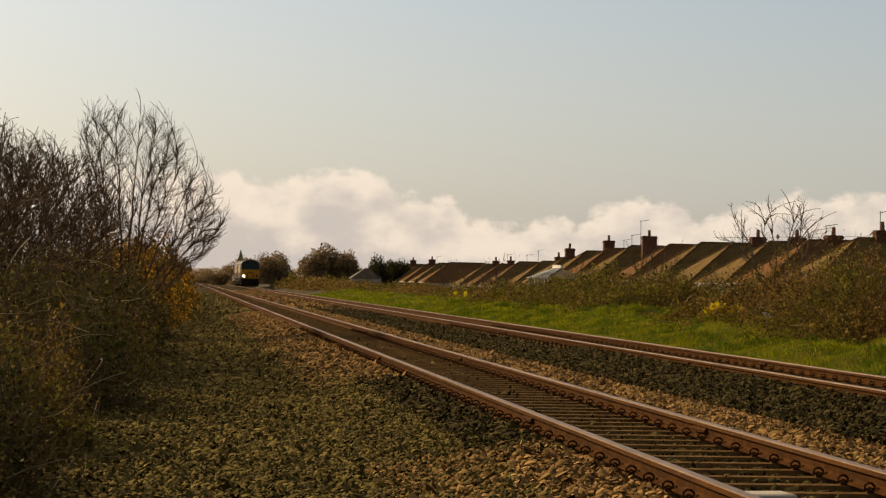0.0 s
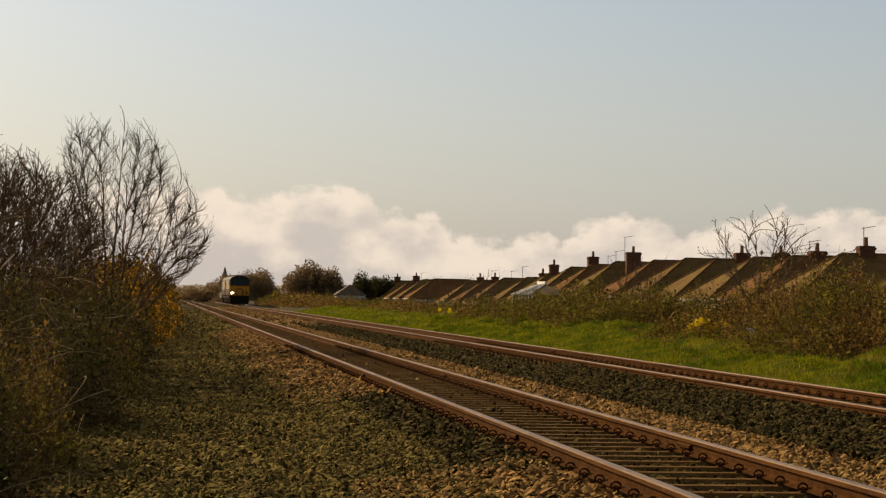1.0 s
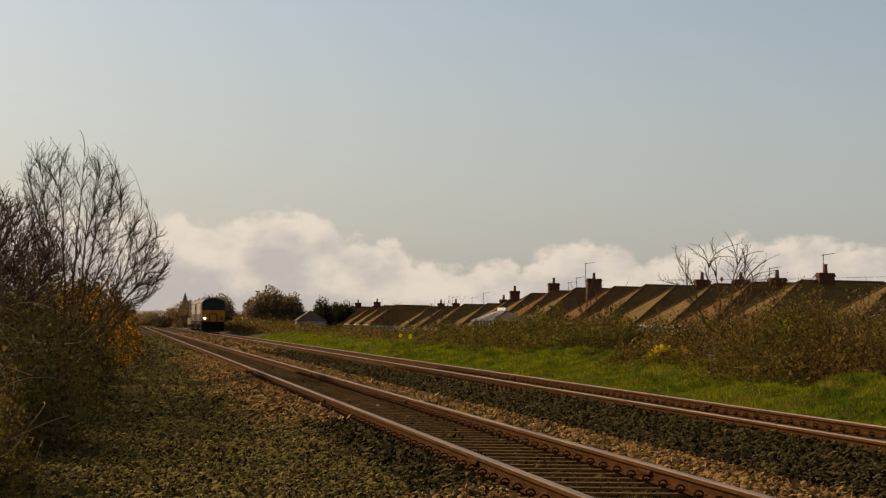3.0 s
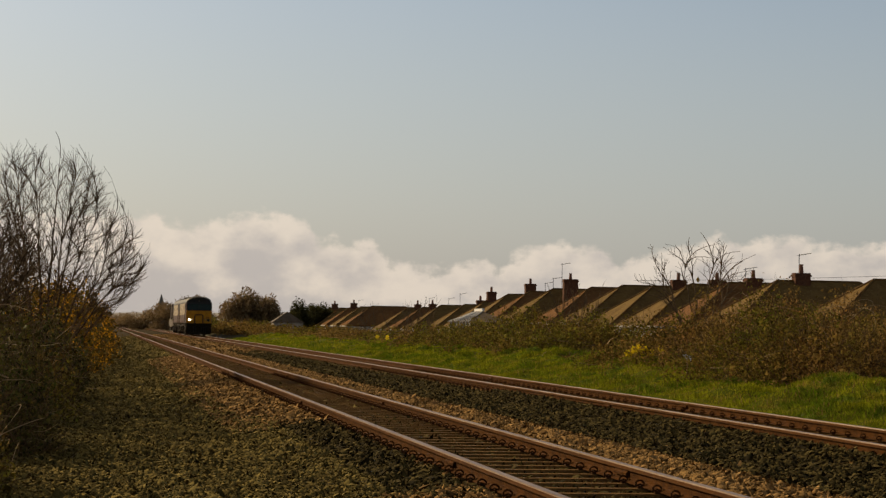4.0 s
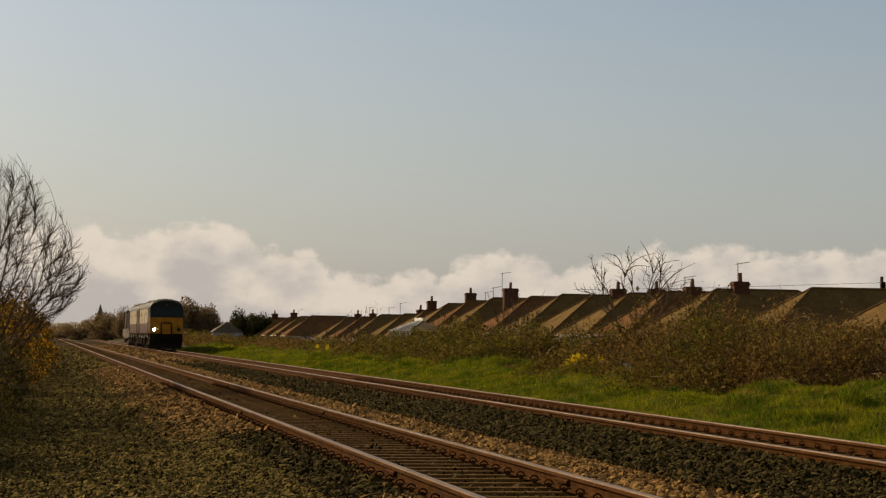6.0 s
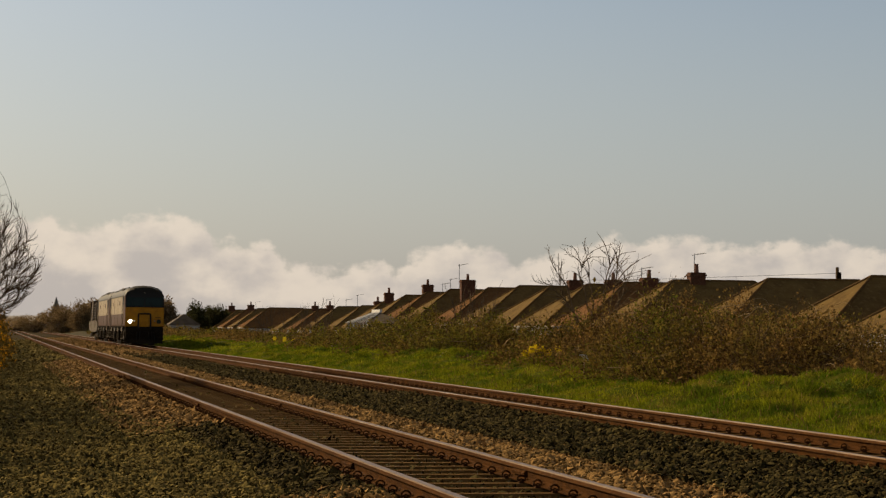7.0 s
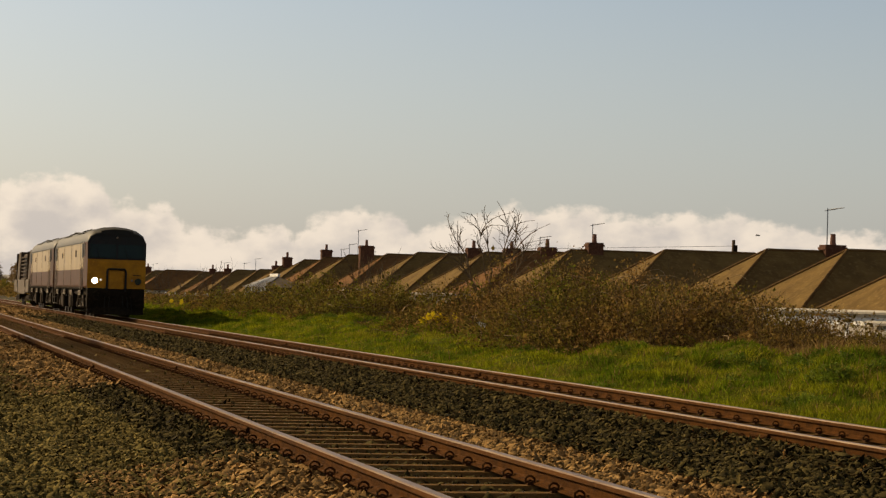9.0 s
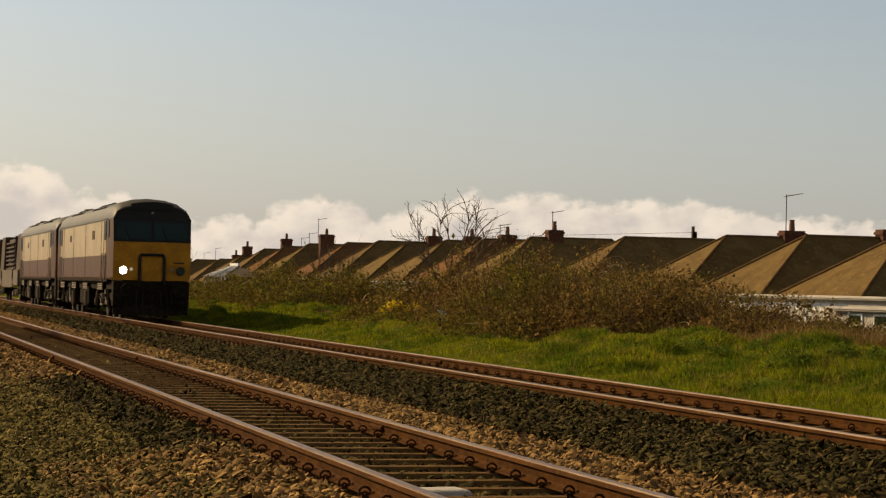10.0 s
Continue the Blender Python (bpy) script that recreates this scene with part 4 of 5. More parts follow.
def fence(x, y0, y1, z1, pale):
    t = thing("garden_fence", "weathered brown board fence behind the thickets", "fence", pose(x, 0, 0))
    n = int((y1 - y0) / 2.4)
    for k in range(n + 1):
        y = y0 + (y1 - y0) * k / n
        part("post", Geo().box(-0.06, 0.06, y - 0.06, y + 0.06, ground_z(x) - 0.2, z1 + (0.25 if k % 3 == 0 else 0.05)), M["white_paint" if pale and k % 3 == 0 else "fence_wood"], t)
        if k < n:
            y2 = y0 + (y1 - y0) * (k + 1) / n
            part("panel", Geo().box(-0.02, 0.02, y + 0.07, y2 - 0.07, ground_z(x), z1), M["fence_wood"], t)


fence(27.5, 150, 235, 0.95, True)
fence(27.5, 46, 62, -0.1, False)


def hut(x, y, w, z0, z1, top):
    t = thing("hut", "small hut with a pale grey pitched roof", "hut", pose(x, y, 0))
    part("wall", Geo().box(-w, w, -2, 2, z0, z1), M["render_wall"], t)
    g = Geo().add([(-w - 0.2, -2.2, z1), (w + 0.2, -2.2, z1), (w + 0.2, 2.2, z1), (-w - 0.2, 2.2, z1), (0, -0.6, top), (0, 0.6, top)], [(0, 4, 5, 3), (1, 2, 5, 4), (0, 1, 4), (2, 3, 5), (3, 2, 1, 0)])
    part("roof", g, M["wagon_side"], t)


hut(22.6, 260, 1.8, -2.0, 1.6, 2.95)


def church(x, y, top):
    t = thing("church_spire", "slender grey church spire far down the line", "church", pose(x, y, 0))
    part("tower", Geo().box(-1.6, 1.6, -1.6, 1.6, -3, top - 6), M["stone_spire"], t, bevel=0.05)
    part("spire", Geo().tube([(0, 0, top - 6.2), (0, 0, top)], [1.8, 0.06], 8), M["stone_spire"], t)


church(14.9, 540, 8.6)


def utility_pole(x, y, z0, z1):
    t = thing("utility_pole", "short dark wooden pole carrying wires", "pole", pose(x, y, 0))
    part("shaft", Geo().tube([(0, 0, z0), (0, 0, z1)], [0.13, 0.1], 8), M["bark"], t)
    part("bracket", Geo().box(-0.05, 0.2, -0.12, 0.12, z1 - 0.7, z1 - 0.3), M["underframe"], t)
    part("wire", Geo().tube([(0, 0, z1 - 0.35), (-7, 12, z1 - 0.55), (-12, 24, z1 - 0.5)], 0.012, 4), M["underframe"], t)


utility_pole(47.2, 113.5, -2.3, 5.2)

# ---- hedges, scrub and trees ----
def mound_points(rng, n, mounds, shell=0.55):
    """Points in and near the skin of overlapping mounds (x, y, z0, rx, ry, height)."""
    w = np.array([m[3] * m[4] + m[5] * (m[3] + m[4]) for m in mounds])
    pick = rng.choice(len(mounds), n, p=w / w.sum())
    m = np.array(mounds)[pick]
    d = unit(rng.normal(size=(n, 3)))
    d[:, 2] = np.abs(d[:, 2])
    r = 1 - (1 - shell) * rng.random(n) ** 1.6
    r *= 1 + 0.16 * np.sin(d[:, 0] * 7 + m[:, 0] * 3) * np.cos(d[:, 1] * 6 + m[:, 1]) + rng.normal(0, 0.05, n)
    p = np.stack([m[:, 0] + d[:, 0] * m[:, 3] * r, m[:, 1] + d[:, 1] * m[:, 4] * r, m[:, 2] + d[:, 2] * m[:, 5] * r], 1)
    return p, d, m


def bush(name, label, rng, mounds, leaves, leaf, stems, stem_len, mat="bramble", stem_mat="twig", arcs=0, category="bush", upright=0.5, stem_r=0.006, flowers=0):
    t = thing(name, label, category, pose(mounds[0][0], mounds[0][1], 0))
    off = np.array([mounds[0][0], mounds[0][1], 0])
    p, d, m = mound_points(rng, leaves, mounds)
    way = unit(rng.normal(size=(leaves, 3)) + d * 0.7)
    up = unit(rng.normal(size=(leaves, 3)) + np.array([0, 0, 1.0]))
    s = leaf * rng.lognormal(0, 0.35, leaves)
    leafage = part("foliage", quad_cloud("foliage", p - off, way, up, s * 1.3, s * 0.85, M[mat]), None, t)
    p, d, m = mound_points(rng, stems, mounds, 0.35)
    ln = stem_len * rng.uniform(0.4, 1.2, (stems, 1))
    go = unit(d + rng.normal(0, 0.5, (stems, 3)) + np.array([0, 0, upright]))
    tagged(leafage, kind="stuff")
    tangle = part("stem_tangle", strands("stem_tangle", p - off - go * ln * 0.5, p - off + go * ln * 0.5, stem_r * rng.uniform(0.5, 1.4, stems), M[stem_mat], 0.22, rng), None, t)
    tagged(tangle, kind="stuff")
    if flowers:
        p, d, m = mound_points(rng, flowers, mounds, 0.9)
        s = leaf * rng.uniform(0.7, 1.4, flowers)
        bloom = part("blossom", quad_cloud("blossom", p - off, unit(rng.normal(size=(flowers, 3))), d, s, s, M["gorse_flower"]), None, t, "orange-yellow blossom")
        tagged(bloom, kind="stuff")
    if arcs:
        p, d, m = mound_points(rng, arcs, mounds, 0.85)
        ln = stem_len * rng.uniform(0.9, 1.9, (arcs, 1))
        side = unit(rng.normal(size=(arcs, 3)) * np.array([1, 1, 0.25]))
        canes = part("dead_cane_tangle", strands("dead_cane_tangle", p - off - side * ln * 0.5, p - off + side * ln * 0.5 + d * 0.1, stem_r * 1.4 * rng.uniform(0.6, 1.3, arcs), M["twig_pale"], 0.35, rng, seg=5), None, t, "bleached dead bramble canes")
        tagged(canes, kind="stuff")
    return t


def grow(rnd, out, p, d, length, radius, depth, spread, lift, kids, ratio=(0.5, 0.78), thin=0.004):
    """A limb in short bent segments, with smaller limbs off it."""
    steps = 4
    pts, rad = [p], [radius]
    for i in range(steps):
        d = (d + Vector((rnd.gauss(0, 0.06), rnd.gauss(0, 0.06), rnd.gauss(0, 0.04) + lift))).normalized()
        p = p + d * (length / steps)
        pts.append(p)
        rad.append(radius * (1 - 0.62 * (i + 1) / steps))
    out.append((pts, rad))
    if depth == 0:
        return
    for k in range(kids):
        i = rnd.randint(1, steps)
        a = d.orthogonal().normalized()
        a.rotate(Matrix.Rotation(rnd.uniform(0, 6.283), 3, d))
        nd = (d + a * rnd.uniform(0.45, 1.0) * spread + Vector((0, 0, 0.12))).normalized()
        grow(rnd, out, pts[i], nd, length * rnd.uniform(*ratio), max(rad[i] * 0.66, thin), depth - 1, spread, lift, kids, ratio, thin)


def tree(name, label, seed, x, y, z, stems, height, radius, depth, kids, spread=0.7, lift=0.05, lean=(0, 0), fan=0.5, mat="bark", twigs=0, twig_len=0.5, wide=0, ratio=(0.5, 0.78), thin=0.006, stem=0.56):
    rnd = random.Random(seed)
    out = []
    for k in range(stems):
        a = 6.283 * k / stems + rnd.uniform(-0.3, 0.3)
        d = Vector((math.cos(a) * fan * rnd.uniform(0.3, 1) + lean[0], math.sin(a) * fan * rnd.uniform(0.3, 1) + lean[1], 1)).normalized()
        grow(rnd, out, Vector((math.cos(a) * 0.12, math.sin(a) * 0.12, -0.1)), d, height * stem * rnd.uniform(0.8, 1.1), radius * rnd.uniform(0.7, 1), depth, spread, lift, kids, ratio, thin)
    k = height / max(q.z for pts, rad in out for q in pts) * (0.93 if twigs else 1)
    w = wide / max(max(abs(q.x - lean[0] * q.z), abs(q.y)) for pts, rad in out for q in pts) if wide else k
    out = [([Vector((q.x * w, q.y * w, q.z * k)) for q in pts], rad) for pts, rad in out]
    t = thing(name, label, "tree", pose(x, y, z))
    big, small = Geo(), Geo()
    for pts, rad in out:
        (big if rad[0] > radius * 0.4 else small).tube(pts, rad, 5 if rad[0] > 0.02 else 3, caps=False)
    part("trunk", big, M[mat], t, smooth=True)
    crown = part("crown", small, M[mat], t)
    if twigs:
        r = np.random.default_rng(seed)
        ends = [(tuple(pts[q]), tuple((pts[q] - pts[q - 1]).normalized())) for pts, rad in out if rad[0] < radius * 0.6 for q in (2, 3, 4)]
        pick = r.integers(0, len(ends), twigs)
        e = np.array([ends[i][0] for i in pick])
        go = unit(np.array([ends[i][1] for i in pick]) + r.normal(0, 0.33, (twigs, 3)) + np.array([0, 0, 0.12]))
        part("twig_mass", strands("twig_mass", e, e + go * twig_len * r.uniform(0.4, 1.2, (twigs, 1)), thin * 0.8, M[mat], 0.1, r), None, crown)
        tagged(crown.children[0], kind="stuff")
    return t


def fan_tree(name, label, seed, x, y, z, envelope, stems, radius, branches, twigs, deep=0.3, mat="bark", thin=0.006, reach=0.7, bend=0.04, low=0.3):
    """Stems fanned from one foot between the (lean in degrees, length) pairs; branches, then twigs, fork off them to fill the crown."""
    rnd = random.Random(seed)
    r = np.random.default_rng(seed)
    t = thing(name, label, "tree", pose(x, y, z))
    lean, size = [e[0] for e in envelope], [e[1] for e in envelope]
    spots, ways = [], []

    def spread_points(n, inner):
        th = r.uniform(lean[0], lean[-1], n)
        ln = np.interp(th, lean, size) * (inner + (1 - inner) * r.random(n) ** 0.7) * r.uniform(0.93, 1.03, n)
        a = np.radians(th)
        return np.stack([np.sin(a) * ln, r.uniform(-deep, deep, n) * ln, np.cos(a) * ln], 1)

    def keep(pts, first):
        for k in range(first, len(pts)):
            spots.append(tuple(pts[k]))
            ways.append(tuple((pts[k] - pts[k - 1]).normalized()))

    g = Geo()
    for k in range(stems):
        th = lean[0] + (lean[-1] - lean[0]) * (k + rnd.uniform(0.3, 0.7)) / stems
        length = float(np.interp(th, lean, size)) * rnd.uniform(0.88, 0.98)
        a = radians(th)
        tip = Vector((math.sin(a), rnd.uniform(-deep, deep), math.cos(a))) * length
        foot = Vector((0.3 * math.sin(a) + rnd.uniform(-0.15, 0.15), rnd.uniform(-0.25, 0.25), -0.15))
        mid = foot.lerp(tip, 0.45) + Vector((-0.10 * math.sin(a) * length, 0, 0.04 * length))
        pts = [foot * (1 - u) ** 2 + mid * 2 * u * (1 - u) + tip * u * u + Vector([rnd.gauss(0, bend) for q in range(3)]) * u for u in (i / 11 for i in range(12))]
        rr = radius * rnd.uniform(0.6, 1)
        g.tube(pts, [max(thin, rr * (1 - 0.9 * i / 11)) for i in range(12)], 5, caps=False)
        keep(pts, 2)
    part("trunk", g, M[mat], t, smooth=True)

    def fork(targets, limit, r0, r1, steps):
        g = Geo()
        base, way = np.array(spots), np.array(ways)
        far = np.linalg.norm(base, axis=1)
        for p in targets:
            ok = far < np.linalg.norm(p) * 0.93
            d = p - base
            dist = np.linalg.norm(d, axis=1)
            along = (d * way).sum(1) / (dist + 1e-6)
            k = int(np.argmin(np.where(ok, dist * (1.6 - along), 1e9)))
            a = Vector(base[k])
            go = Vector(p) - a
            if go.length > limit:
                go *= limit * rnd.uniform(0.7, 1) / go.length
            b = a + go
            c = a + Vector(way[k]) * go.length * 0.45 + Vector([rnd.gauss(0, bend) for q in range(3)]) * 0.6
            pts = [a * (1 - u) ** 2 + c * 2 * u * (1 - u) + b * u * u for u in (i / steps for i in range(steps + 1))]
            g.tube(pts, [r0 + (r1 - r0) * i / steps for i in range(steps + 1)], 4 if steps > 3 else 3, caps=False)
            keep(pts, 1)
        return g

    crown = part("crown", fork(spread_points(branches, low), 9.0, max(thin * 1.5, radius * 0.28), thin, 5), M[mat], t)
    fine = fork(spread_points(twigs // 2, low + 0.05), reach, thin, thin * 0.8, 3)
    more = fork(spread_points(twigs - twigs // 2, low + 0.15), reach * 0.7, thin * 0.9, thin * 0.7, 2)
    tagged(part("twig_mass", fine.add(more.v, more.f), M[mat], crown), kind="stuff")
    return t


def crown_tree(name, label, rng, x, y, z, rx, ry, h, leaves, leaf, mat, trunk=0.25, lobes=9):
    """A leafy or densely twiggy crown of many clumps over a forked trunk."""
    t = thing(name, label, "tree", pose(x, y, z))
    g = Geo().tube([(0, 0, -0.3), (0.1, 0, h * 0.3), (0, 0.1, h * 0.7)], [trunk, trunk * 0.7, trunk * 0.3], 7)
    ms = []
    for k in range(lobes):
        a, r = rng.uniform(0, 6.283), rng.uniform(0.15, 0.8)
        px, py, pz = math.cos(a) * rx * r, math.sin(a) * ry * r, h * rng.uniform(0.02, 0.72) * (1 - 0.35 * r)
        s = rng.uniform(0.32, 0.5)
        ms.append((px, py, pz, rx * s, ry * s, h * s * 0.75))
        g.tube([(0, 0, h * 0.2), (px * 0.5, py * 0.5, pz * 0.8), (px, py, pz + h * 0.15)], [trunk * 0.5, trunk * 0.3, trunk * 0.1], 5)
    part("trunk", g, M["bark"], t)
    p, d, m = mound_points(rng, leaves, ms, 0.4)
    way = unit(rng.normal(size=(leaves, 3)) + d)
    up = unit(rng.normal(size=(leaves, 3)))
    s = leaf * rng.lognormal(0, 0.4, leaves)
    part("crown", quad_cloud("crown", p, way, up, s * 1.5, s * 0.6, M[mat]), None, t)
    return t


def grass(name, label, rng, n, x0, x1, y0, y1, h, mat="grass"):
    x, y = rng.uniform(x0, x1, n), y0 + (y1 - y0) * rng.random(n) ** 1.7
    tuft = np.array([noise.noise((a * 1.1, b * 0.9, 2.0)) for a, b in zip(x, y)])
    keep = tuft + rng.normal(0, 0.2, n) > -0.75
    x, y, tuft = x[keep], y[keep], tuft[keep]
    z = np.array([ground_z(a) + lumps(a, b) for a, b in zip(x, y)])
    root = np.stack([x, y, z - 0.05], 1)
    ln = h * (0.85 + 1.3 * np.clip(tuft, -0.3, 0.9))[:, None] * rng.uniform(0.5, 1.3, (len(x), 1))
    go = unit(np.stack([rng.normal(0.2, 0.7, len(x)), rng.normal(-0.1, 0.5, len(x)), np.full(len(x), 1.0)], 1))
    tip = root + go * (ln + 0.05)
    side = unit(np.cross(go, rng.normal(size=(len(x), 3)))) * (0.008 + 0.0002 * y[:, None])
    v = np.stack([root - side, root + side, tip], 1).reshape(-1, 3)
    f = np.arange(len(x) * 3).reshape(-1, 3)
    tagged(new(name, mesh_np(name, v, f, M[mat])), label, "grass", kind="stuff")
rv = np.random.default_rng(21)
# brambles beside the cess, most in the leaf colour darkened for shade
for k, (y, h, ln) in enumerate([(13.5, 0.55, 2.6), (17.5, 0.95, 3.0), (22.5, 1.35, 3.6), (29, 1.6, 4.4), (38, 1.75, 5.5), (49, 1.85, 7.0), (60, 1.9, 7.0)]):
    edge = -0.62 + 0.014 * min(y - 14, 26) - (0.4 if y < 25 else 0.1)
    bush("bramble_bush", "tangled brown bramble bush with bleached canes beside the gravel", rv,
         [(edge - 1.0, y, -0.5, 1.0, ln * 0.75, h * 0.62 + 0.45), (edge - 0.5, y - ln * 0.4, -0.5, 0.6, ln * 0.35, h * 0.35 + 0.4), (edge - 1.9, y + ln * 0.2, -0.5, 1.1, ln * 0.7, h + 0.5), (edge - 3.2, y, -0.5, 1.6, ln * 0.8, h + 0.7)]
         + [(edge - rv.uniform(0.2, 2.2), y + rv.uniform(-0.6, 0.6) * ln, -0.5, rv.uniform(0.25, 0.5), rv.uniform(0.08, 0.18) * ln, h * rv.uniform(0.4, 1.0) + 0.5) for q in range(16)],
         22000 if y < 35 else 14000, 0.016 + 0.0007 * y, 3200 if y < 35 else 2200, 0.5, "bramble" if k in (2, 4) else "shaded_bramble", arcs=120, stem_r=0.0042)
for y, x, h in ((72, -1.6, 3.1), (84, -1.2, 3.3), (98, -0.9, 3.2), (118, -0.6, 3.0), (145, -0.6, 3.0), (190, -0.8, 3.2), (250, -1.0, 3.4)):
    bush("gorse_bush", "dark gorse bush with orange-yellow flowers", rv, [(x, y, -0.5, 1.6, 6 + y * 0.04, h), (x - 2, y + 3, -0.5, 2.2, 7, h + 0.3)], 7000, 0.085, 500, 0.5, "gorse", flowers=1500)
# bare scrub and the tall many-stemmed tree
for k, (x, y, h) in enumerate([(-3.9, 40, 4.7), (-3.0, 42, 4.4), (-2.5, 46, 4.0), (-4.6, 47, 5.2), (-3.5, 50, 4.9), (-5.0, 43, 5.1), (-3.2, 37, 4.0), (-4.2, 36, 4.6), (-3.4, 44, 4.6), (-4.1, 52, 5.0)]):
    h *= 1.1
    fan_tree("bare_scrub_tree", "leafless bushy scrub tree with dense upright twigs", 40 + k, x, y, ground_z(x), [(-36, h * 0.74), (-18, h * 0.93), (0, h * 0.97), (18, h * 0.93), (36, h * 0.74)], 9, 0.032, 90, 1000, 0.4, "twig", 0.0065, 0.5)
fan_tree("bare_tree", "tall leafless tree with many fanned stems leaning over the cess", 5, -1.68, 60, ground_z(-1.7), [(-14, 6.5), (-7, 6.9), (2, 7.0), (9, 6.7), (18, 6.1), (30, 5.2), (40, 4.7), (45, 4.1)], 12, 0.055, 260, 3600, 0.3, "twig", 0.0052, 0.6)
# brambles along the far bank
BANK = [(41.5, 21.3, 0.14, 2.5), (45, 20.0, 0.75, 2.8), (47.5, 18.3, 1.65, 3.5), (50.5, 17.9, 2.0, 3.6), (57, 19.3, 2.25, 4.5), (62, 19.1, 2.0, 4), (67, 19.4, 1.6, 2.4), (72, 19.9, 0.55, 2.4), (78, 20.6, 0.4, 2.8), (85.5, 19.6, 1.5, 3.6), (90, 19.5, 1.8, 5),
        (97, 19.5, 1.85, 6), (105, 19.5, 1.85, 7), (114, 19.3, 1.4, 8), (126, 19.6, 1.1, 9), (142, 19.6, 1.0, 11), (160, 19.6, 1.0, 12), (180, 19.8, 1.1, 14), (205, 21, 1.2, 16), (225, 18.5, 1.1, 12), (245, 17.0, 1.2, 14), (262, 20, 1.5, 20), (275, 16.0, 1.4, 16), (295, 19, 1.6, 22), (335, 18, 1.8, 26)]
for k, (y, x, h, ln) in enumerate(BANK):
    green = 72 < y < 120
    bush("bramble_thicket", "green leafy bramble thicket on the grassy bank" if green else "brown bramble thicket on the grassy bank", rv,
         [(x, y, 0.1, 2.7, ln * 0.7, h * 0.9), (x - 1.9, y + 1, 0.1, 1.9, ln * 0.5, h * 0.6), (x + 2.6, y, 0.0, 2.8, ln * 0.8, h * 0.9)]
         + [(x + rv.uniform(-1.8, 2.2), y + rv.uniform(-0.7, 0.7) * ln, 0.1, rv.uniform(0.5, 1.2), rv.uniform(0.12, 0.3) * ln, h * rv.uniform(0.7, 1.3)) for q in range(7)],
         26000 if y < 80 else 17000 if y < 120 else 6000, 0.026 + 0.00048 * y, 2200 if y < 80 else 1200 if y < 120 else 400, 0.7, "bramble" if green or k % 3 == 0 else "dead_leaf", arcs=45, stem_r=0.005 + 0.00005 * y)
fan_tree("bare_tree", "leafless tree with crooked upswept limbs behind the thicket", 9, 25.9, 89, -0.5, [(-36, 5.0), (-20, 6.1), (-2, 6.4), (13, 6.1), (26, 5.2)], 7, 0.075, 70, 330, 0.4, "bark", 0.009, 0.6, 0.08, 0.45)
for k, (x, y, h) in enumerate([(27, 118, 4.4), (27.5, 122, 4.6), (33, 215, 5.0), (33, 225, 5.2), (33, 235, 4.8), (36, 285, 5.2)]):
    tree("bare_scrub_tree", "thin leafless scrub tree among the gardens", 70 + k, x, y, ground_z(x), 6, h - ground_z(x), 0.05, 2, 6, 0.5, 0.05, fan=0.4, twigs=200, twig_len=0.5, ratio=(0.3, 0.55), thin=0.016, stem=0.8)
# far trees
for x, y, rx, h, mat, n in ((18.2, 420, 5.0, 8.8, "far_wood", 24000), (13.0, 430, 4.6, 7.4, "far_wood", 16000), (8.5, 470, 4.5, 6.0, "far_wood", 10000), (22.0, 335, 4.2, 8.4, "far_wood", 24000), (26.0, 332, 3.6, 7.8, "far_wood", 20000), (24.0, 345, 4.0, 8.0, "evergreen", 12000), (30.0, 335, 3.2, 7.3, "evergreen", 16000), (34, 340, 3.4, 6.9, "evergreen", 16000),
                            (5.5, 560, 5, 5.8, "far_wood", 8000), (1.0, 640, 6, 6.0, "far_wood", 8000)):
    crown_tree("far_tree", "dark evergreen tree beyond the thickets" if mat == "evergreen" else "dense brown leafless tree beside the line", rv, x, y, -1.2, rx, rx, h, n, 0.19, mat, lobes=22)
grass("grass_bank", "bright green rough grass on the bank", rv, 420000, 12.05, 19.5, 18, 120, 0.13)
grass("grass_verge", "yellow-green grass beside the further track", rv, 36000, 12.3, 17.0, 110, 215, 0.17)


def weeds(rng, clumps):
    """Broad-leaved dark green tufts scattered over the grass, most at the thicket's foot."""
    x, y = 12.6 + 5.2 * rng.random(clumps) ** 0.7, 20 + 90 * rng.random(clumps) ** 1.5
    m = [(a, b, ground_z(a) + lumps(a, b) - 0.05, r, r * 1.5, r * 0.8) for a, b, r in zip(x, y, rng.uniform(0.1, 0.32, clumps))]
    n = clumps * 260
    p, d, q = mound_points(rng, n, m, 0.5)
    size = 0.036 * rng.lognormal(0, 0.35, n)
    tagged(new("weed_tufts", quad_cloud("weed_tufts", p, unit(rng.normal(size=(n, 3)) + d), unit(rng.normal(size=(n, 3)) + np.array([0, 0, 1.0])), size * 1.6, size * 0.7, M["weed"])), "dark green broad-leaved tufts in the rough grass", "weeds", kind="stuff")


weeds(rv, 170)
stones("ballast_cess", "grey-brown broken stone of the cess", rng, -1.8, 2.85, 12, 36, 480, 0.050, "stone_grey")
stones("ballast_path", "trodden grey-brown stone of the cess further off", rng, -1.4, 2.4, 36, 95, 170, 0.065, "stone_grey")
for y0, y1, x0, mat in ((12, 19.5, 1.7, "stone_brown"), (18.5, 33, 2.75, "stone_dark"), (32, 95, 2.0, "stone_brown")):
    stones("ballast_shoulder", "broken stone heaped beside the near track", rng, x0, 3.52, y0, y1, 330 if y1 < 40 else 110, 0.058 if y1 < 40 else 0.075, mat, mound=lambda x, y: 0.075 * np.clip((x - 2.7) / 0.5, 0, 1))
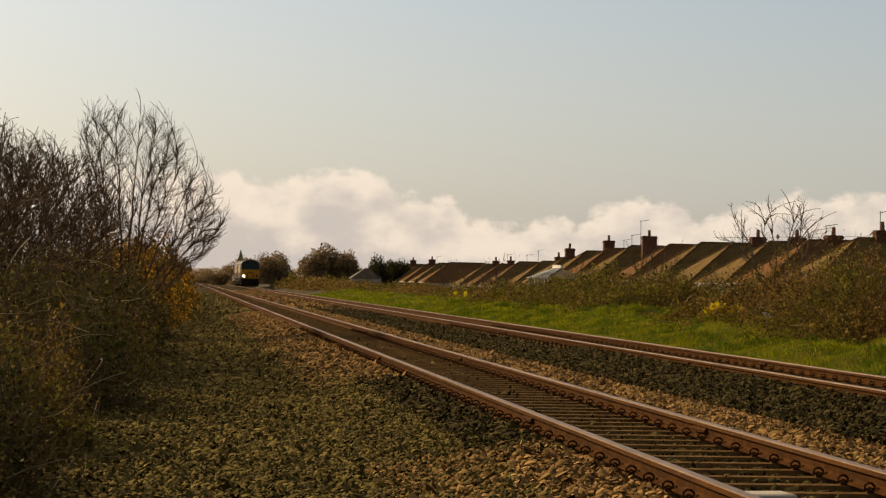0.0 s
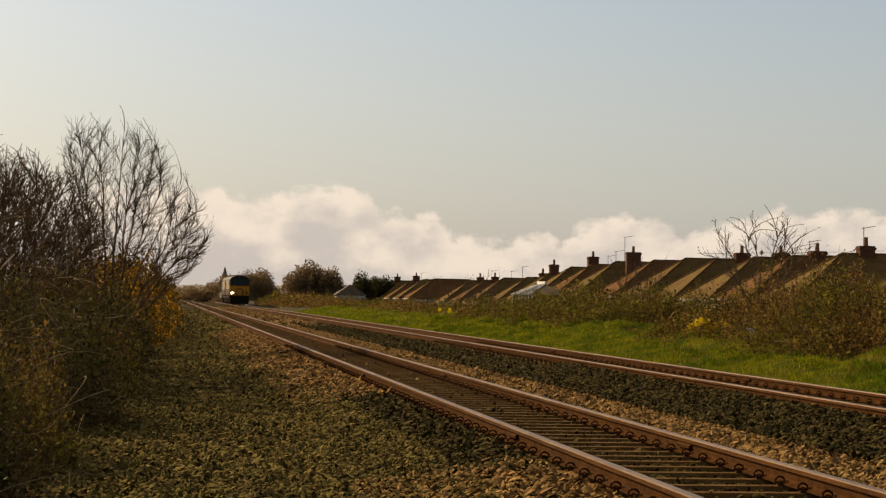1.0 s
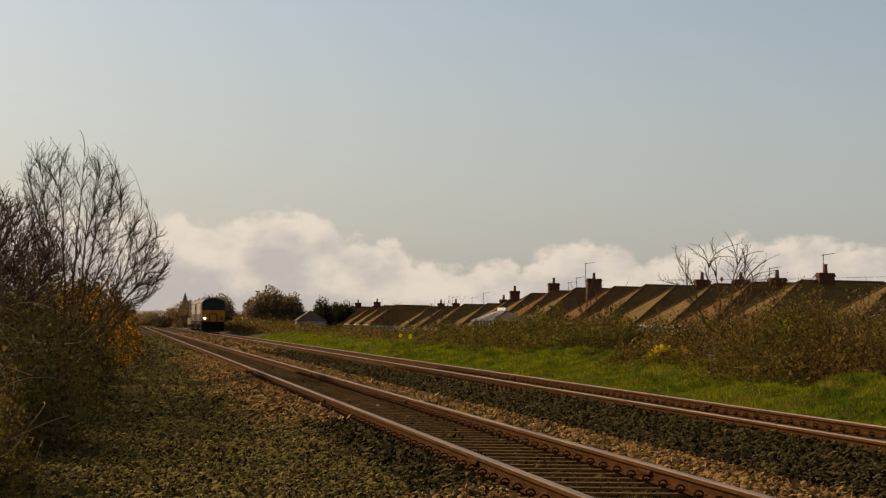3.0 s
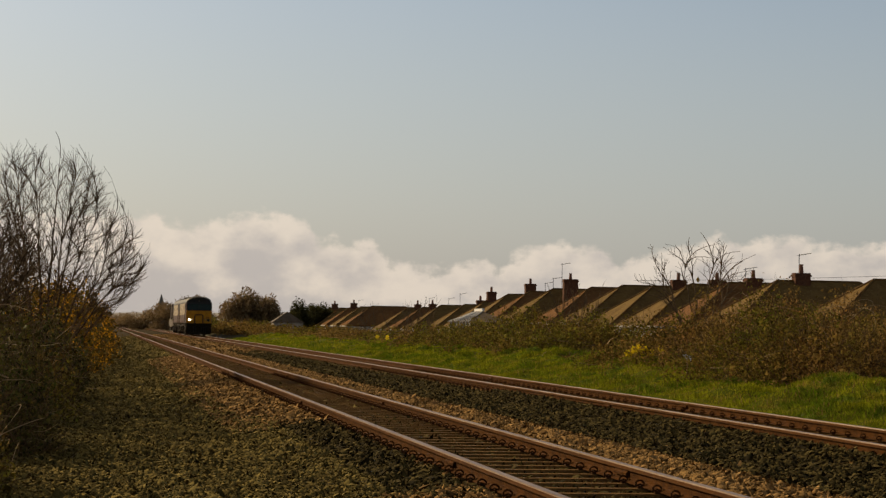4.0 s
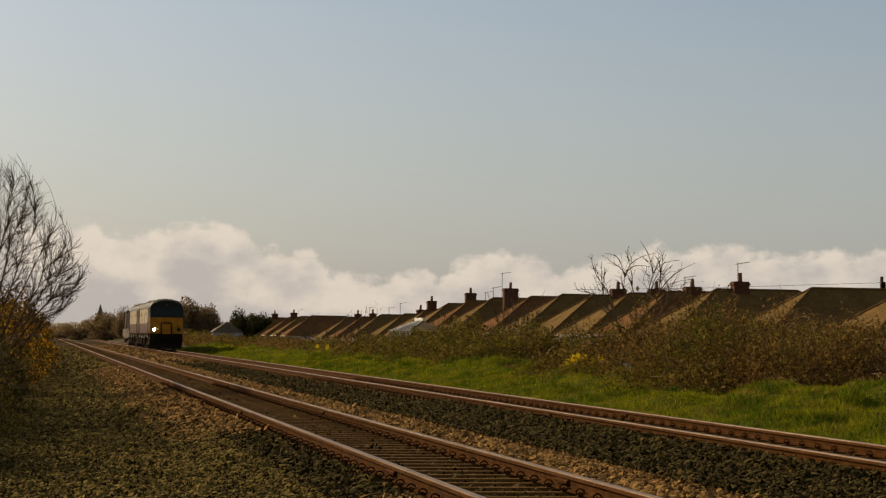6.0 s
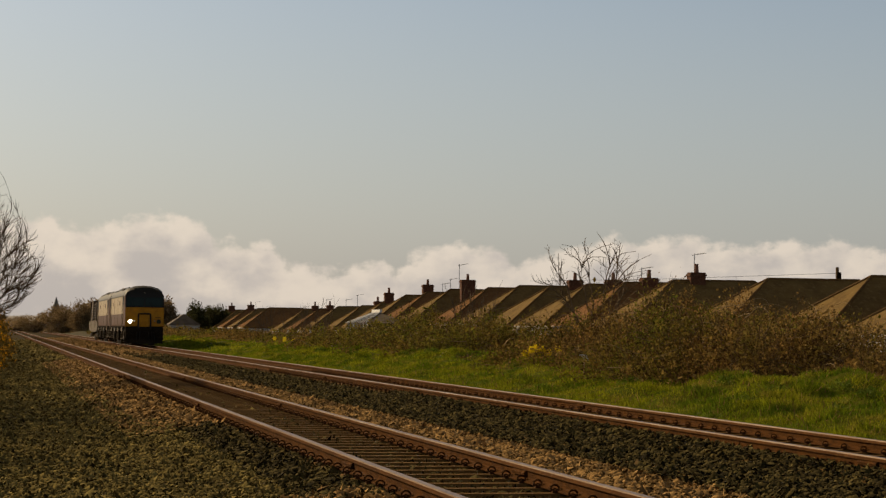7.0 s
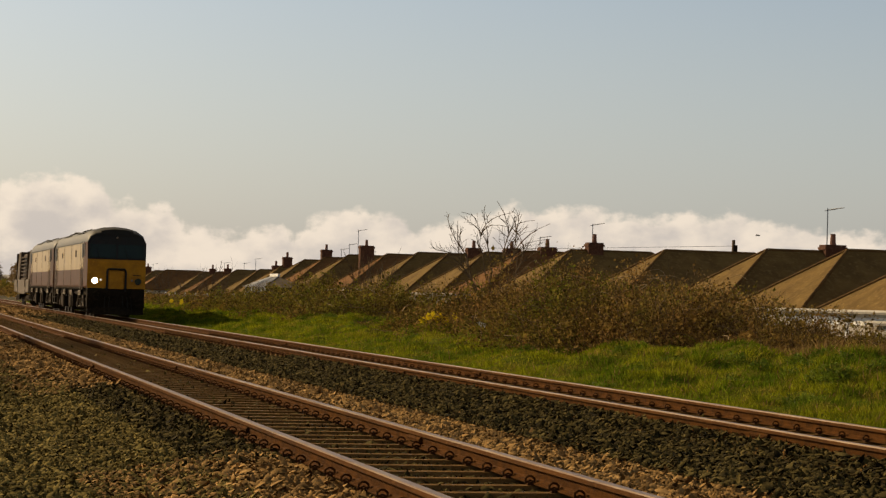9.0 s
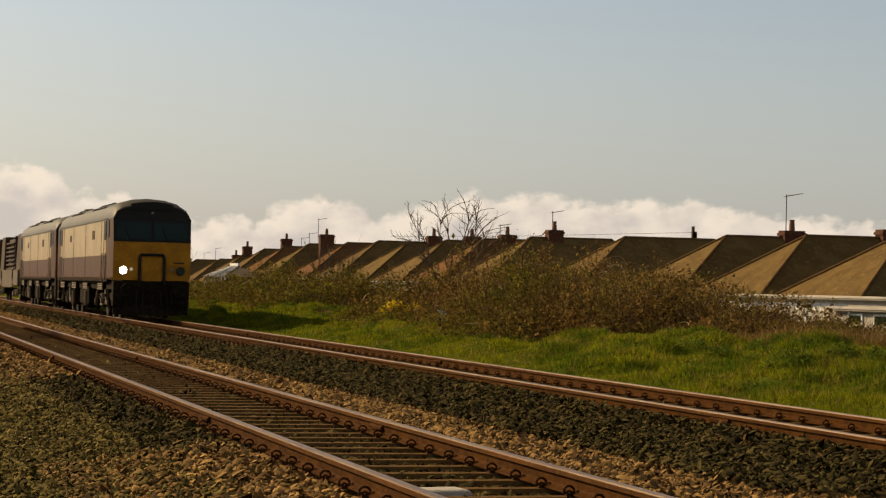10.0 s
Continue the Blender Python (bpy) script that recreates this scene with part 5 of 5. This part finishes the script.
stones("ballast_middle", "brown broken stone between the tracks", rng, 5.15, 7.5, 13, 42, 420, 0.058, "stone_brown", mound=lambda x, y: 0.07 * np.clip((5.9 - x) / 0.5, 0, 1))
stones("ballast_middle", "brown broken stone between the tracks further off", rng, 5.15, 7.4, 42, 110, 150, 0.07, "stone_brown")
stones("ballast_dark", "dark fresh broken stone beside the further track", rng, 7.0, 9.25, 15, 48, 330, 0.058, "stone_dark", mound=lambda x, y: 0.05 + 0.085 * np.clip((x - 8.5) / 0.5, 0, 1))
stones("ballast_dark", "dark broken stone beside the further track, further off", rng, 7.0, 9.25, 48, 120, 140, 0.07, "stone_dark", mound=lambda x, y: 0.04 + 0 * x)
stones("ballast_path", "worn stone of the cess far along the line", rng, -1.3, 3.4, 95, 230, 16, 0.15, "stone_grey")
stones("ballast_middle", "brown stone between the tracks far along the line", rng, 5.15, 9.2, 110, 270, 14, 0.16, "stone_brown")
stones("ballast_track", "brown stone within the near track further off", rng, 3.68, 5.03, 36, 120, 90, 0.06, "stone_grey", mound=lambda x, y: 0.045 + 0 * x)
stones("ballast_verge", "broken stone at the grass edge", rng, 10.9, 12.0, 18, 70, 90, 0.065, "stone_grey")
stones("ballast_track", "dark stone between the sleepers", rng, 3.68, 5.03, 11, 36, 520, 0.055, "stone_dark", mound=lambda x, y: 0.045 + 0 * x)
stones("ballast_track", "dark stone between the further rails", rng, 9.35, 10.72, 15, 50, 140, 0.06, "stone_dark", mound=lambda x, y: 0.04 + 0 * x)


def daffodils(label, seed, x, y, n, spread, h=0.35):
    r = np.random.default_rng(seed)
    t = thing("daffodil_clump", label, "flowers", pose(x, y, ground_z(x)))
    for k in range(n):
        px, py, hh = r.normal(0, spread), r.normal(0, spread * 1.3), h * r.uniform(0.7, 1.2)
        s = part("stem", Geo().tube([(px, py, -0.05), (px, py - 0.02, hh)], 0.008, 4), M["grass"], t)
        g = Geo().tube([(px, py - 0.03, hh), (px, py - 0.11, hh + 0.01)], [0.025, 0.045], 8)
        for i in range(6):
            a = math.pi * i / 3
            u, w = Vector((math.cos(a), 0, math.sin(a))), Vector((-math.sin(a), 0, math.cos(a)))
            c = Vector((px, py - 0.04, hh))
            g.add([c, c + u * 0.06 + w * 0.045, c + u * 0.13, c + u * 0.06 - w * 0.045], [(0, 1, 2, 3)])
        part("bloom", g, M["daffodil"], s, "bright yellow trumpet flower")


daffodils("clump of bright yellow daffodils in the grass", 3, 16.5, 63.0, 20, 0.17, 0.5)
daffodils("sparse far clump of yellow daffodils", 4, 16.6, 124, 5, 0.7, 0.4)


def tag_post(x, y):
    t = thing("marker_post", "thin pale post with a crumpled white tag", "post", pose(x, y, ground_z(x)))
    part("stake", Geo().tube([(0, 0, -0.2), (0.02, 0, 0.6)], 0.02, 6), M["twig_pale"], t)
    part("tag", Geo().tube([(-0.1, 0, 0.67), (0.0, -0.02, 0.6), (0.08, 0.02, 0.65), (0.12, 0, 0.5)], [0.03, 0.05, 0.04, 0.02], 6), M["white_paint"], t)


tag_post(15.3, 54.0)


def pale_slab(x, y):
    # plain pale block of unidentified use, lying inside the left rail
    t = thing("cable_duct_lid", "pale concrete block lying between the rails", "concrete block", pose(x, y, -0.22, 0, 0, 8))
    part("block", Geo().box(-0.24, 0.24, -0.16, 0.16, -0.06, 0.08, taper=0.02), M["render_wall"], t, bevel=0.03)


pale_slab(4.13, 14.6)

grass("dry_reeds", "tall dry straw-coloured grass at the thicket's foot", rv, 12000, 18.0, 23.5, 34, 50, 0.3, "dry_grass")
grass("dry_tufts", "dry straw tufts among the green grass", rv, 9000, 13.0, 19.0, 20, 70, 0.16, "dry_grass")


def hills():
    r = random.Random(3)
    v, n = [], 60
    for k in range(n):
        x = -2200 + 4400 * k / (n - 1)
        h = 13 + 9 * noise.noise((x * 0.0022, 1.0, 0)) + 3 * noise.noise((x * 0.01, 5.0, 0))
        v += [(x, 2900, -4), (x, 3000, max(4, h)), (x, 3150, -4)]
    f = [(3 * k + j, 3 * k + 3 + j, 3 * k + 4 + j, 3 * k + 1 + j) for k in range(n - 1) for j in (0, 1)]
    tagged(new("hill_backdrop", mesh_np("hill_backdrop", v, f, M["hill"])), "pale hazy low hills on the horizon", "hills", kind="structure")


hills()


def bird(label):
    t = thing("bird", label, "bird")
    part("body", Geo().tube([(0, -0.09, 0), (0, -0.03, 0.01), (0, 0.05, 0.005), (0, 0.13, 0)], [0.012, 0.035, 0.03, 0.008], 8), M["underframe"], t)
    for s in (-1, 1):
        g = Geo().add([(0, -0.04, 0.01), (s * 0.12, -0.05, 0.05), (s * 0.25, 0.01, 0.03), (s * 0.12, 0.02, 0.045), (0, 0.04, 0.01), (0, -0.04, 0.002), (s * 0.12, 0.02, 0.035), (0, 0.04, 0.002)],
                      [(0, 1, 3, 4), (1, 2, 3), (5, 6, 1, 0), (7, 4, 3, 6), (5, 7, 6)])
        part("wing", g, M["underframe"], t)
    return t


BIRD = bird("small dark bird flying over the bungalows")


def motions():
    run = [(0.0, 311.0), (2.5, 256.0), (4.5, 209.5), (6.5, 158.8), (7.5, 134.0), (9.0, 96.5), (10.0, 71.8)]
    for ob, back in ((LEAD, 0.0), (SECOND, 20.35), (WAGON, 40.8)):
        walk(ob, [(t, pose(TRACK_MID, y + back, 0)) for t, y in run])
    roost = (39.5, 87.5, 3.99)
    path = [(0.0, roost), (4.0, roost), (8.7, roost), (9.3, (37.7, 92.5, 6.13)), (9.5, (40.2, 91.5, 7.1)), (9.8, (44.2, 89.0, 7.5)), (10.0, (47.0, 87.4, 7.8))]
    walk(BIRD, [(t, pose(*p, 0, 0, -112)) for t, p in path])


motions()
